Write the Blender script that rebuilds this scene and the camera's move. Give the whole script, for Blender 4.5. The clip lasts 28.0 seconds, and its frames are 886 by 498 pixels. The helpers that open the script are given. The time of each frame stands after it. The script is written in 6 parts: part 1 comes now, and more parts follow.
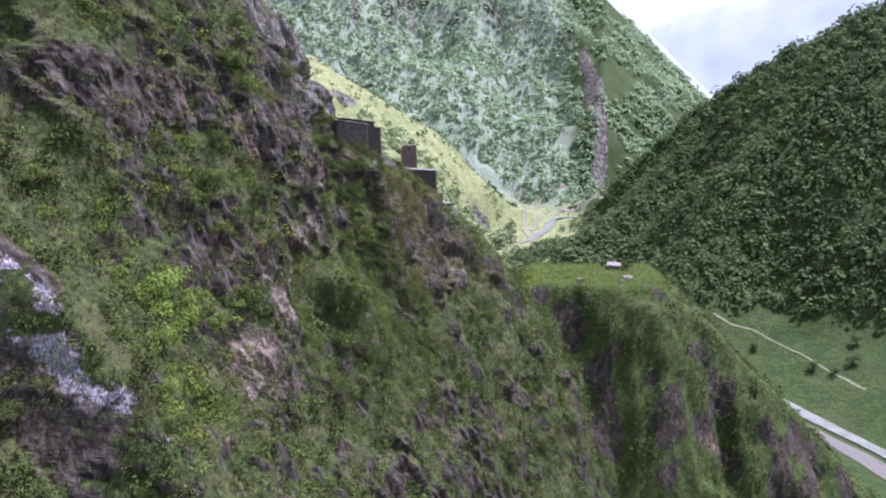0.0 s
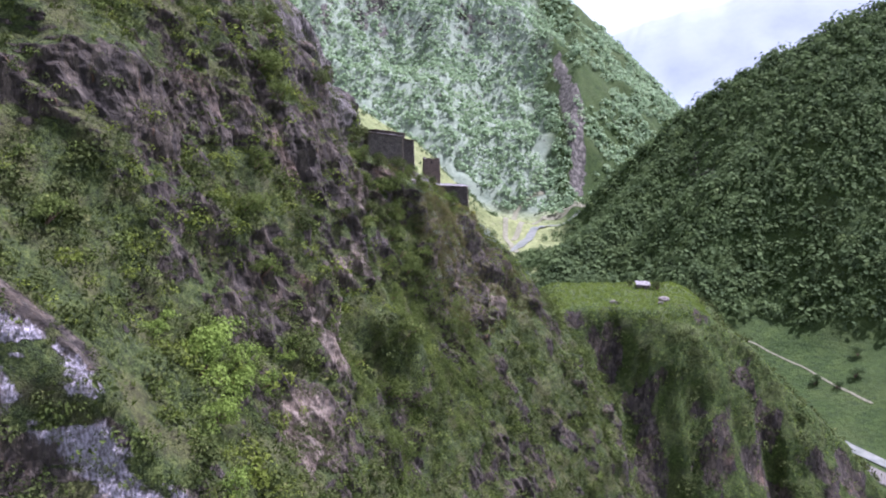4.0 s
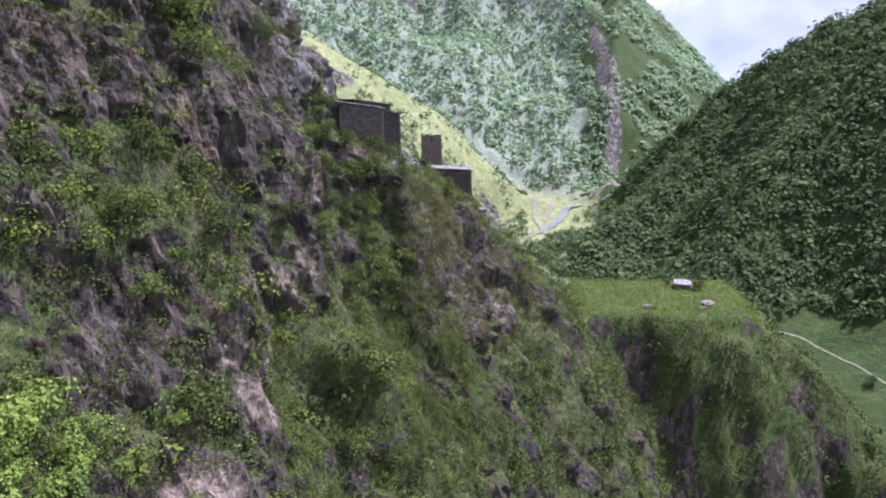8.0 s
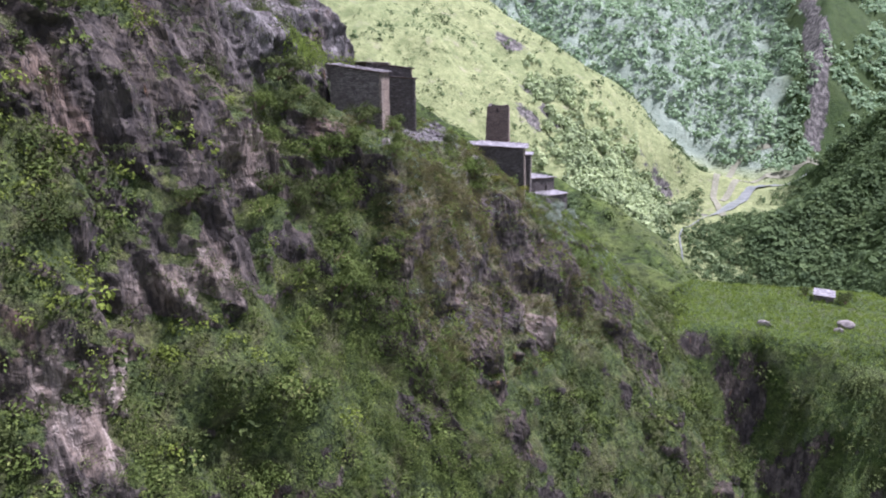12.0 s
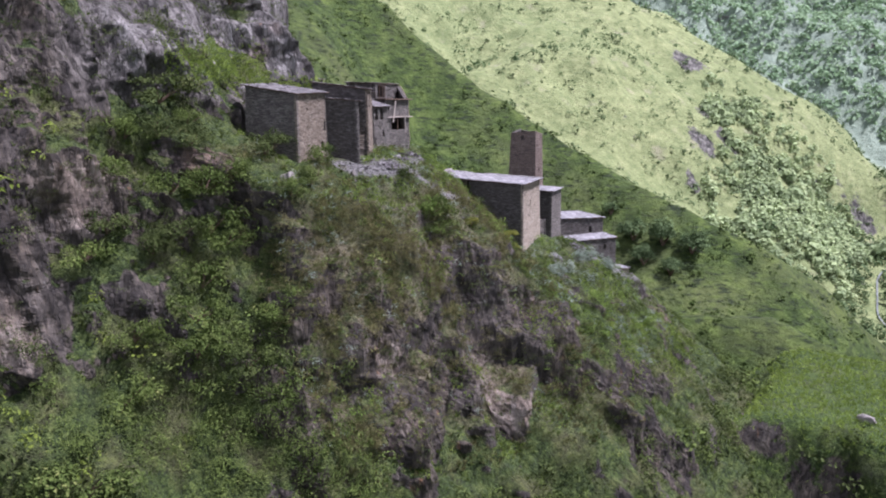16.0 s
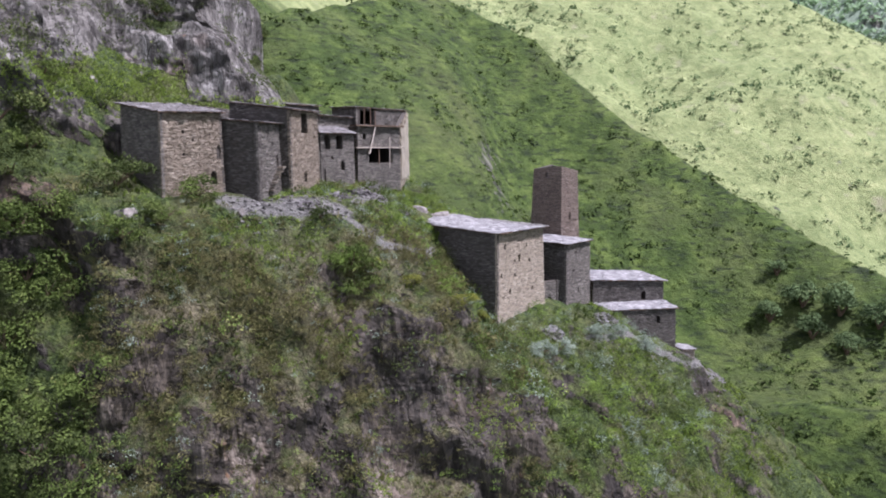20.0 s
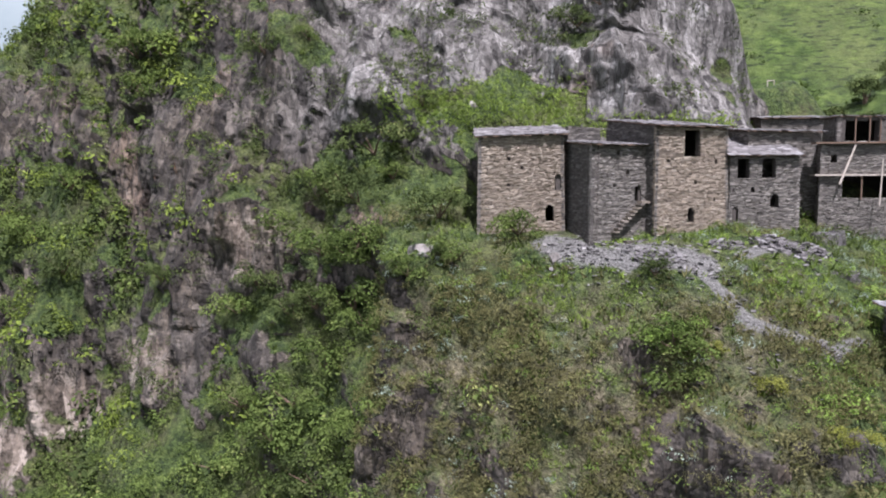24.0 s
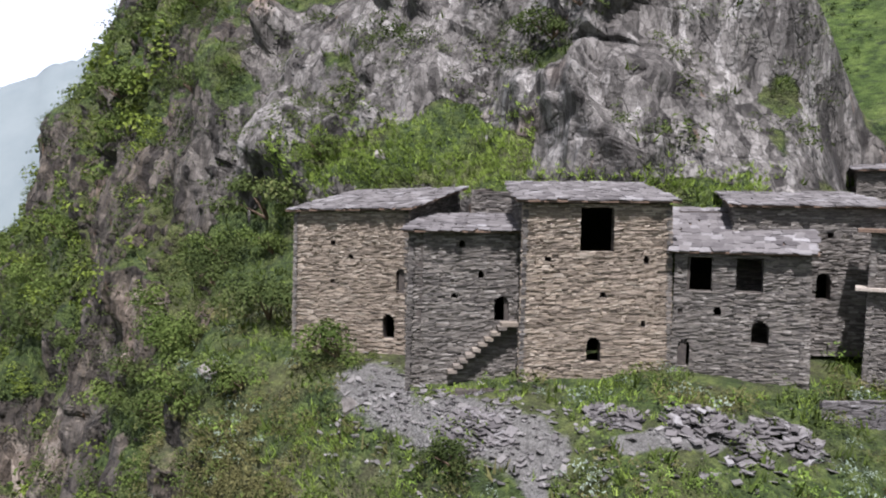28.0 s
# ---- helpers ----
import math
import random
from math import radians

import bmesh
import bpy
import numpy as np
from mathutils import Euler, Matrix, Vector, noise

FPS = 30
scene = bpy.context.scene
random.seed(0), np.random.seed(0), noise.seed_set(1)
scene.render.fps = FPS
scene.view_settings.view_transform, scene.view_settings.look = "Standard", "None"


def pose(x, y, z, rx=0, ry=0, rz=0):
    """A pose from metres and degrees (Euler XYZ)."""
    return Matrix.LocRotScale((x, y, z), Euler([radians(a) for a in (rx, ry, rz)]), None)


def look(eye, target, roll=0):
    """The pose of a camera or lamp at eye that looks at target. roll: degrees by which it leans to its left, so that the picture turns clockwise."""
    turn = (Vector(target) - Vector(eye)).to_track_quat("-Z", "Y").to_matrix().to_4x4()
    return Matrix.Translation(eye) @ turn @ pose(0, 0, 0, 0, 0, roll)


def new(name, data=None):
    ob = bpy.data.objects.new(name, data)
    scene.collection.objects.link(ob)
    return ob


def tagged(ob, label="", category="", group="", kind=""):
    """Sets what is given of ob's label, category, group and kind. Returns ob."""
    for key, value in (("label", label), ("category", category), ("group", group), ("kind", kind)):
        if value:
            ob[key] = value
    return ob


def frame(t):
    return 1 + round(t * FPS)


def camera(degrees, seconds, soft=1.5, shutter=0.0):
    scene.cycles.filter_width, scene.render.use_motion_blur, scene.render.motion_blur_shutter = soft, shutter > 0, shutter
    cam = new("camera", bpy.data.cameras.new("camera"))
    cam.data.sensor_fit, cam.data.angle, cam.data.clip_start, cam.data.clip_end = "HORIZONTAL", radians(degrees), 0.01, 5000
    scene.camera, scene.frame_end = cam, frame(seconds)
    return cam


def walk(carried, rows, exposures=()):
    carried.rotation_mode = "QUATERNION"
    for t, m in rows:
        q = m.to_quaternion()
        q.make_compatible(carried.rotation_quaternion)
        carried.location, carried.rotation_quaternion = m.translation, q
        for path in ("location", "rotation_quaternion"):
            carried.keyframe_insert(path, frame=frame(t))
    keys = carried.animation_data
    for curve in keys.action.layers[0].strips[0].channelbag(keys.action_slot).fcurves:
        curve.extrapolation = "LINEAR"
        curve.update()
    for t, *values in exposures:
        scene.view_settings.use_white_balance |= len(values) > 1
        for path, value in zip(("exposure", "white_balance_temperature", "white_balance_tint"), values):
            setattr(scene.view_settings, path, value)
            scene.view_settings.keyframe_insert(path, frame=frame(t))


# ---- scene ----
cam = camera(58.7, 28.0, soft=2.0)
PATH = [
    (0, (1.342, 3.963, 148.471), (1.153, 5.932, 148.176), 0.01),
    (0.5, (-2.044, 4.397, 148.467), (-2.067, 6.376, 148.180), -0.21),
    (1, (-5.254, 5.077, 148.493), (-5.356, 7.054, 148.204), -0.10),
    (1.5, (-8.239, 6.294, 148.599), (-8.347, 8.270, 148.311), -0.20),
    (2, (-10.670, 8.276, 148.871), (-10.775, 10.253, 148.584), -0.20),
    (2.5, (-12.561, 10.916, 149.213), (-12.660, 12.893, 148.928), -0.20),
    (3, (-14.010, 14.054, 149.488), (-14.103, 16.031, 149.205), -0.20),
    (3.5, (-15.060, 17.544, 149.598), (-15.147, 19.522, 149.317), -0.20),
    (5.5, (-16.987, 32.999, 149.648), (-17.096, 34.977, 149.372), 0.00),
    (6, (-16.783, 36.901, 149.677), (-16.891, 38.879, 149.401), 0.00),
    (6.5, (-15.861, 40.673, 149.682), (-15.969, 42.651, 149.408), 0.00),
    (7, (-14.465, 44.239, 149.616), (-14.592, 46.208, 149.290), 0.00),
    (7.5, (-12.708, 47.641, 149.467), (-12.865, 49.607, 149.133), 0.11),
    (8, (-10.631, 50.921, 149.327), (-10.808, 52.884, 148.985), 0.11),
    (8.5, (-8.311, 54.149, 149.265), (-8.505, 56.110, 148.921), 0.21),
    (9, (-5.849, 57.289, 149.235), (-6.081, 59.242, 148.873), 0.22),
    (9.5, (-3.276, 60.455, 149.228), (-3.610, 62.390, 148.848), 0.23),
    (10, (-0.618, 63.667, 149.237), (-1.035, 65.585, 148.852), 0.35),
    (10.5, (2.003, 66.932, 149.217), (1.511, 68.831, 148.828), 0.36),
    (11, (4.526, 70.297, 149.174), (3.950, 72.170, 148.776), 0.48),
    (11.5, (6.963, 73.682, 149.144), (6.330, 75.534, 148.734), 0.39),
    (12, (9.254, 77.082, 149.120), (8.606, 78.926, 148.699), 0.39),
    (12.5, (11.541, 80.550, 149.091), (10.868, 82.381, 148.651), 0.50),
    (14.5, (22.312, 95.313, 149.077), (21.418, 97.052, 148.660), -0.04),
    (15, (24.238, 99.133, 149.091), (23.282, 100.841, 148.682), -0.01),
    (15.5, (25.823, 103.139, 149.086), (24.797, 104.810, 148.697), 0.01),
    (16, (27.263, 107.299, 149.027), (26.158, 108.926, 148.660), -0.06),
    (16.5, (28.501, 111.509, 148.912), (27.323, 113.084, 148.546), -0.03),
    (17, (29.678, 115.756, 148.677), (28.495, 117.326, 148.310), -0.13),
    (17.5, (30.696, 120.020, 148.359), (29.494, 121.575, 147.991), -0.12),
    (18, (31.614, 124.381, 148.023), (30.228, 125.777, 147.658), -0.14),
    (18.5, (32.377, 128.712, 147.594), (30.971, 130.088, 147.230), -0.02),
    (19, (32.985, 133.032, 147.133), (31.579, 134.407, 146.766), -0.02),
    (19.5, (33.476, 137.414, 146.822), (32.029, 138.747, 146.453), -0.00),
    (20, (33.738, 141.792, 146.792), (32.212, 143.060, 146.543), -0.06),
    (20.5, (33.606, 146.039, 146.802), (31.883, 147.022, 146.554), 0.08),
    (22.5, (30.565, 162.769, 146.220), (28.643, 163.290, 146.039), 0.18),
    (23, (29.337, 167.014, 146.334), (27.350, 167.147, 146.148), -0.05),
    (23.5, (27.531, 171.134, 146.567), (25.563, 170.833, 146.381), -0.38),
    (24, (25.194, 174.874, 147.022), (23.251, 174.435, 146.841), -0.23),
    (24.5, (22.505, 178.168, 147.773), (20.566, 177.704, 147.600), -0.12),
    (25, (19.547, 181.151, 148.675), (17.654, 180.526, 148.514), 0.04),
    (25.5, (16.369, 183.853, 149.443), (14.525, 183.091, 149.291), 0.19),
    (26, (13.071, 186.212, 149.938), (11.251, 185.399, 149.784), 0.21),
    (26.5, (9.466, 188.303, 150.324), (7.719, 187.342, 150.174), 0.36),
    (27, (5.729, 190.116, 150.507), (4.049, 189.039, 150.362), 0.60),
    (27.5, (1.970, 191.533, 150.628), (0.299, 190.445, 150.481), 0.61),
    (28, (-1.892, 192.293, 150.851), (-3.550, 191.185, 150.703), 0.51),
]
walk(cam, [(t, look(eye, target, roll)) for t, eye, target, roll in PATH],
     [(0.0, 1.2, 5520, 37), (10.0, 1.22, 5520, 36), (17.0, 0.95, 5600, 30), (22.5, 1.12, 5720, 24), (25.5, 1.26, 5800, 21), (28.0, 0.95, 5880, 19)])

# ---- sky and sun: high thin cloud, sun ahead and to the right of the first view ----
SUN_AZ, SUN_EL = radians(62.0), radians(64.0)      # azimuth from +y towards +x
sun_way = Vector((math.sin(SUN_AZ) * math.cos(SUN_EL), math.cos(SUN_AZ) * math.cos(SUN_EL), math.sin(SUN_EL)))
world = bpy.data.worlds.new("sky")
scene.world = world
world.use_nodes = True
wn, wl = world.node_tree.nodes, world.node_tree.links
sky = wn.new("ShaderNodeTexSky")
sky.sky_type, sky.sun_disc = "NISHITA", False
sky.sun_elevation, sky.sun_rotation = SUN_EL, SUN_AZ
sky.air_density, sky.dust_density = 1.0, 3.0
wc = wn.new("ShaderNodeTexCoord")
wnoise = wn.new("ShaderNodeTexNoise")
wnoise.inputs["Scale"].default_value, wnoise.inputs["Detail"].default_value = 2.2, 6.0
wramp = wn.new("ShaderNodeMapRange")
wramp.inputs["From Min"].default_value, wramp.inputs["From Max"].default_value = 0.25, 0.55
wramp.inputs["To Min"].default_value, wramp.inputs["To Max"].default_value = 0.82, 1.0
wmix = wn.new("ShaderNodeMix")
wmix.data_type = "RGBA"
wmix.inputs[7].default_value = (7.6, 8.0, 8.6, 1)
wl.new(wc.outputs["Generated"], wnoise.inputs["Vector"])
wl.new(wnoise.outputs["Fac"], wramp.inputs["Value"])
wl.new(wramp.outputs["Result"], wmix.inputs[0])
wl.new(sky.outputs["Color"], wmix.inputs[6])
wsep = wn.new("ShaderNodeSeparateXYZ")          # thin cloud is whitest towards the horizon
whigh = wn.new("ShaderNodeMapRange")
whigh.inputs["From Min"].default_value, whigh.inputs["From Max"].default_value = 0.08, 0.4
whigh.inputs["To Min"].default_value, whigh.inputs["To Max"].default_value = 2.6, 0.9
wgain = wn.new("ShaderNodeVectorMath")
wgain.operation = "SCALE"
wl.new(wc.outputs["Generated"], wsep.inputs[0])
wl.new(wsep.outputs["Z"], whigh.inputs["Value"])
wl.new(wmix.outputs[2], wgain.inputs[0])
wl.new(whigh.outputs["Result"], wgain.inputs["Scale"])
wl.new(wgain.outputs["Vector"], wn["Background"].inputs["Color"])
wn["Background"].inputs["Strength"].default_value = 0.041
sun = new("sun", bpy.data.lights.new("sun", "SUN"))
sun.data.energy, sun.data.angle, sun.data.color = 5.0, radians(2.5), (1.0, 0.96, 0.90)
sun.matrix_world = look(sun_way * 1000, (0, 0, 0))

# ---- tools ----
def lattice(ix, iy, iz, seed):
    h = (ix * 374761393 + iy * 668265263 + iz * 2147483647 + seed * 974634777) & 0xFFFFFFFF
    h = ((h ^ (h >> 13)) * 1274126177) & 0xFFFFFFFF
    h = ((h ^ (h >> 16)) * 2246822519) & 0xFFFFFFFF
    return ((h ^ (h >> 15)) & 0xFFFFFF) / float(0xFFFFFF)


def value_noise(x, y, z, seed=0):
    """Smooth noise in -1..1 at arrays of places."""
    x, y, z = np.broadcast_arrays(np.asarray(x, float), np.asarray(y, float), np.asarray(z, float))
    ix, iy, iz = (np.floor(v).astype(np.int64) for v in (x, y, z))
    fx, fy, fz = x - ix, y - iy, z - iz
    fx, fy, fz = (f * f * f * (f * (f * 6 - 15) + 10) for f in (fx, fy, fz))
    total = np.zeros(x.shape)
    for dx in (0, 1):
        for dy in (0, 1):
            for dz in (0, 1):
                w = (fx if dx else 1 - fx) * (fy if dy else 1 - fy) * (fz if dz else 1 - fz)
                total = total + w * lattice(ix + dx, iy + dy, iz + dz, seed)
    return total * 2 - 1


def fbm(x, y, z, octaves=4, seed=0, gain=0.5):
    total, amp, norm = 0.0, 1.0, 0.0
    for o in range(octaves):
        total = total + amp * value_noise(x * 2 ** o, y * 2 ** o, z * 2 ** o, seed + o)
        norm, amp = norm + amp, amp * gain
    return total / norm


def ridged(x, y, z, octaves=3, seed=0):
    total, amp, norm = 0.0, 1.0, 0.0
    for o in range(octaves):
        total = total + amp * (1 - 2 * np.abs(value_noise(x * 2 ** o, y * 2 ** o, z * 2 ** o, seed + o)))
        norm, amp = norm + amp, amp * 0.5
    return total / norm


def mesh_of(name, verts, faces, smooth=False):
    """A mesh from arrays of places and of faces that all have the same number of corners."""
    verts, faces = np.asarray(verts, np.float32), np.asarray(faces, np.int32)
    me = bpy.data.meshes.new(name)
    n, k = faces.shape
    me.vertices.add(len(verts))
    me.vertices.foreach_set("co", verts.ravel())
    me.loops.add(n * k)
    me.loops.foreach_set("vertex_index", faces.ravel())
    me.polygons.add(n)
    me.polygons.foreach_set("loop_start", np.arange(0, n * k, k, dtype=np.int32))
    me.polygons.foreach_set("use_smooth", np.full(n, smooth))
    me.update(calc_edges=True)
    return me


def grid_faces(rows, cols):
    i = (np.arange(rows - 1)[:, None] * cols + np.arange(cols - 1)[None, :]).ravel()
    return np.stack([i, i + 1, i + cols + 1, i + cols], 1)


def paint(ob, *materials):
    for m in materials:
        ob.data.materials.append(m)
    return ob


def part(name, bm, material, parent, label=""):
    me = bpy.data.meshes.new(name)
    bm.to_mesh(me)
    bm.free()
    ob = new(name, me)
    me.materials.append(material)
    ob.parent = parent
    return tagged(ob, label)


def box_into(bm, lo, hi, m=None):
    """Adds a box between two corners."""
    r = bmesh.ops.create_cube(bm, size=1)
    lo, hi = Vector(lo), Vector(hi)
    for v in r["verts"]:
        v.co = Vector((lo[i] + (v.co[i] + 0.5) * (hi[i] - lo[i]) for i in range(3)))
        if m is not None:
            v.co = m @ v.co
    return r["verts"]

# ---- materials ----
class Nodes:
    """Short hand for the nodes of one material."""

    def __init__(self, name):
        self.m = bpy.data.materials.new(name)
        self.m.use_nodes = True
        self.t = self.m.node_tree
        self.bsdf = self.t.nodes["Principled BSDF"]
        self.geo = self.t.nodes.new("ShaderNodeNewGeometry")

    def put(self, socket, value):
        if isinstance(value, bpy.types.NodeSocket):
            self.t.links.new(value, socket)
        elif value is not None:
            if isinstance(value, tuple) and len(value) == 3 and len(socket.default_value) == 4:
                value = (*value, 1)
            socket.default_value = value

    def noise(self, scale, detail=5, rough=0.55, stretch=(1, 1, 1), vector=None, turn=(0, 0, 0)):
        mp = self.t.nodes.new("ShaderNodeMapping")
        mp.inputs["Scale"].default_value = stretch
        mp.inputs["Rotation"].default_value = turn
        self.put(mp.inputs["Vector"], vector or self.geo.outputs["Position"])
        n = self.t.nodes.new("ShaderNodeTexNoise")
        n.inputs["Scale"].default_value, n.inputs["Detail"].default_value, n.inputs["Roughness"].default_value = scale, detail, rough
        self.put(n.inputs["Vector"], mp.outputs["Vector"])
        return n.outputs["Fac"]

    def blocks(self, scale, stretch=(1, 1, 1), turn=(0, 0, 0), bend=0.6):
        """Broken blocks: a random value for each, and the distance to its edge."""
        wob = self.t.nodes.new("ShaderNodeTexNoise")
        wob.inputs["Scale"].default_value, wob.inputs["Detail"].default_value = 0.9, 4.0
        self.put(wob.inputs["Vector"], self.geo.outputs["Position"])
        add = self.t.nodes.new("ShaderNodeVectorMath")
        add.operation = "MULTIPLY_ADD"
        self.put(add.inputs[0], wob.outputs["Color"])
        add.inputs[1].default_value = (bend, bend, bend)
        self.put(add.inputs[2], self.geo.outputs["Position"])
        mp = self.t.nodes.new("ShaderNodeMapping")
        mp.inputs["Scale"].default_value, mp.inputs["Rotation"].default_value = stretch, turn
        self.put(mp.inputs["Vector"], add.outputs["Vector"])
        out = []
        for feature, socket in (("F1", "Color"), ("DISTANCE_TO_EDGE", "Distance")):
            v = self.t.nodes.new("ShaderNodeTexVoronoi")
            v.feature = feature
            v.inputs["Scale"].default_value = scale
            self.put(v.inputs["Vector"], mp.outputs["Vector"])
            out.append(v.outputs[socket])
        one = self.t.nodes.new("ShaderNodeSeparateColor")
        self.put(one.inputs[0], out[0])
        return one.outputs[0], out[1]

    def facets(self, scale, stretch=(1, 1, 1), turn=(0, 0, 0), bend=0.4):
        """Broken faces: a random value for each, and a height that tilts each its own way."""
        wob = self.t.nodes.new("ShaderNodeTexNoise")
        wob.inputs["Scale"].default_value, wob.inputs["Detail"].default_value = 1.3, 3.0
        self.put(wob.inputs["Vector"], self.geo.outputs["Position"])
        add, away, tilt, dot = (self.t.nodes.new("ShaderNodeVectorMath") for _ in range(4))
        add.operation, away.operation, tilt.operation, dot.operation = "MULTIPLY_ADD", "SUBTRACT", "SUBTRACT", "DOT_PRODUCT"
        self.put(add.inputs[0], wob.outputs["Color"])
        add.inputs[1].default_value = (bend, bend, bend)
        self.put(add.inputs[2], self.geo.outputs["Position"])
        mp = self.t.nodes.new("ShaderNodeMapping")
        mp.inputs["Scale"].default_value, mp.inputs["Rotation"].default_value = stretch, turn
        self.put(mp.inputs["Vector"], add.outputs["Vector"])
        v = self.t.nodes.new("ShaderNodeTexVoronoi")
        v.inputs["Scale"].default_value = scale
        self.put(v.inputs["Vector"], mp.outputs["Vector"])
        self.put(away.inputs[0], mp.outputs["Vector"]), self.put(away.inputs[1], v.outputs["Position"])
        self.put(tilt.inputs[0], v.outputs["Color"])
        tilt.inputs[1].default_value = (0.5, 0.5, 0.5)
        self.put(dot.inputs[0], away.outputs["Vector"]), self.put(dot.inputs[1], tilt.outputs["Vector"])
        one = self.t.nodes.new("ShaderNodeSeparateColor")
        self.put(one.inputs[0], v.outputs["Color"])
        return one.outputs[1], dot.outputs["Value"]

    def ramp(self, fac, *stops):
        r = self.t.nodes.new("ShaderNodeValToRGB")
        while len(r.color_ramp.elements) < len(stops):
            r.color_ramp.elements.new(0.5)
        for e, (p, c) in zip(r.color_ramp.elements, stops):
            e.position, e.color = p, (*c, 1) if isinstance(c, tuple) else (c, c, c, 1)
        self.put(r.inputs["Fac"], fac)
        return r.outputs["Color"]

    def span(self, value, a, b, c=0.0, d=1.0):
        r = self.t.nodes.new("ShaderNodeMapRange")
        for key, v in zip(("From Min", "From Max", "To Min", "To Max"), (a, b, c, d)):
            r.inputs[key].default_value = v
        self.put(r.inputs["Value"], value)
        return r.outputs["Result"]

    def mix(self, fac, a, b, kind="MIX"):
        x = self.t.nodes.new("ShaderNodeMix")
        x.data_type, x.blend_type = "RGBA", kind
        self.put(x.inputs[0], fac), self.put(x.inputs[6], a), self.put(x.inputs[7], b)
        return x.outputs[2]

    def math(self, op, a, b=0.5):
        x = self.t.nodes.new("ShaderNodeMath")
        x.operation = op
        self.put(x.inputs[0], a), self.put(x.inputs[1], b)
        return x.outputs[0]

    def up(self):
        s = self.t.nodes.new("ShaderNodeSeparateXYZ")
        self.put(s.inputs[0], self.geo.outputs["Normal"])
        return s.outputs["Z"]

    def height(self):
        s = self.t.nodes.new("ShaderNodeSeparateXYZ")
        self.put(s.inputs[0], self.geo.outputs["Position"])
        return s.outputs

    def island(self):
        return self.geo.outputs["Random Per Island"]

    def each(self):
        return self.t.nodes.new("ShaderNodeObjectInfo").outputs["Random"]

    def done(self, colour, rough=0.9, bump=None, far=0.1, strength=0.6, spec=0.3, extra=None):
        self.put(self.bsdf.inputs["Base Color"], colour)
        self.put(self.bsdf.inputs["Roughness"], rough)
        self.bsdf.inputs["Specular IOR Level"].default_value = spec
        if bump is not None:
            b = self.t.nodes.new("ShaderNodeBump")
            b.inputs["Distance"].default_value, b.inputs["Strength"].default_value = far, strength
            self.put(b.inputs["Height"], bump)
            self.put(self.bsdf.inputs["Normal"], b.outputs["Normal"])
        for key, v in (extra or {}).items():
            self.put(self.bsdf.inputs[key], v)
        return self.m


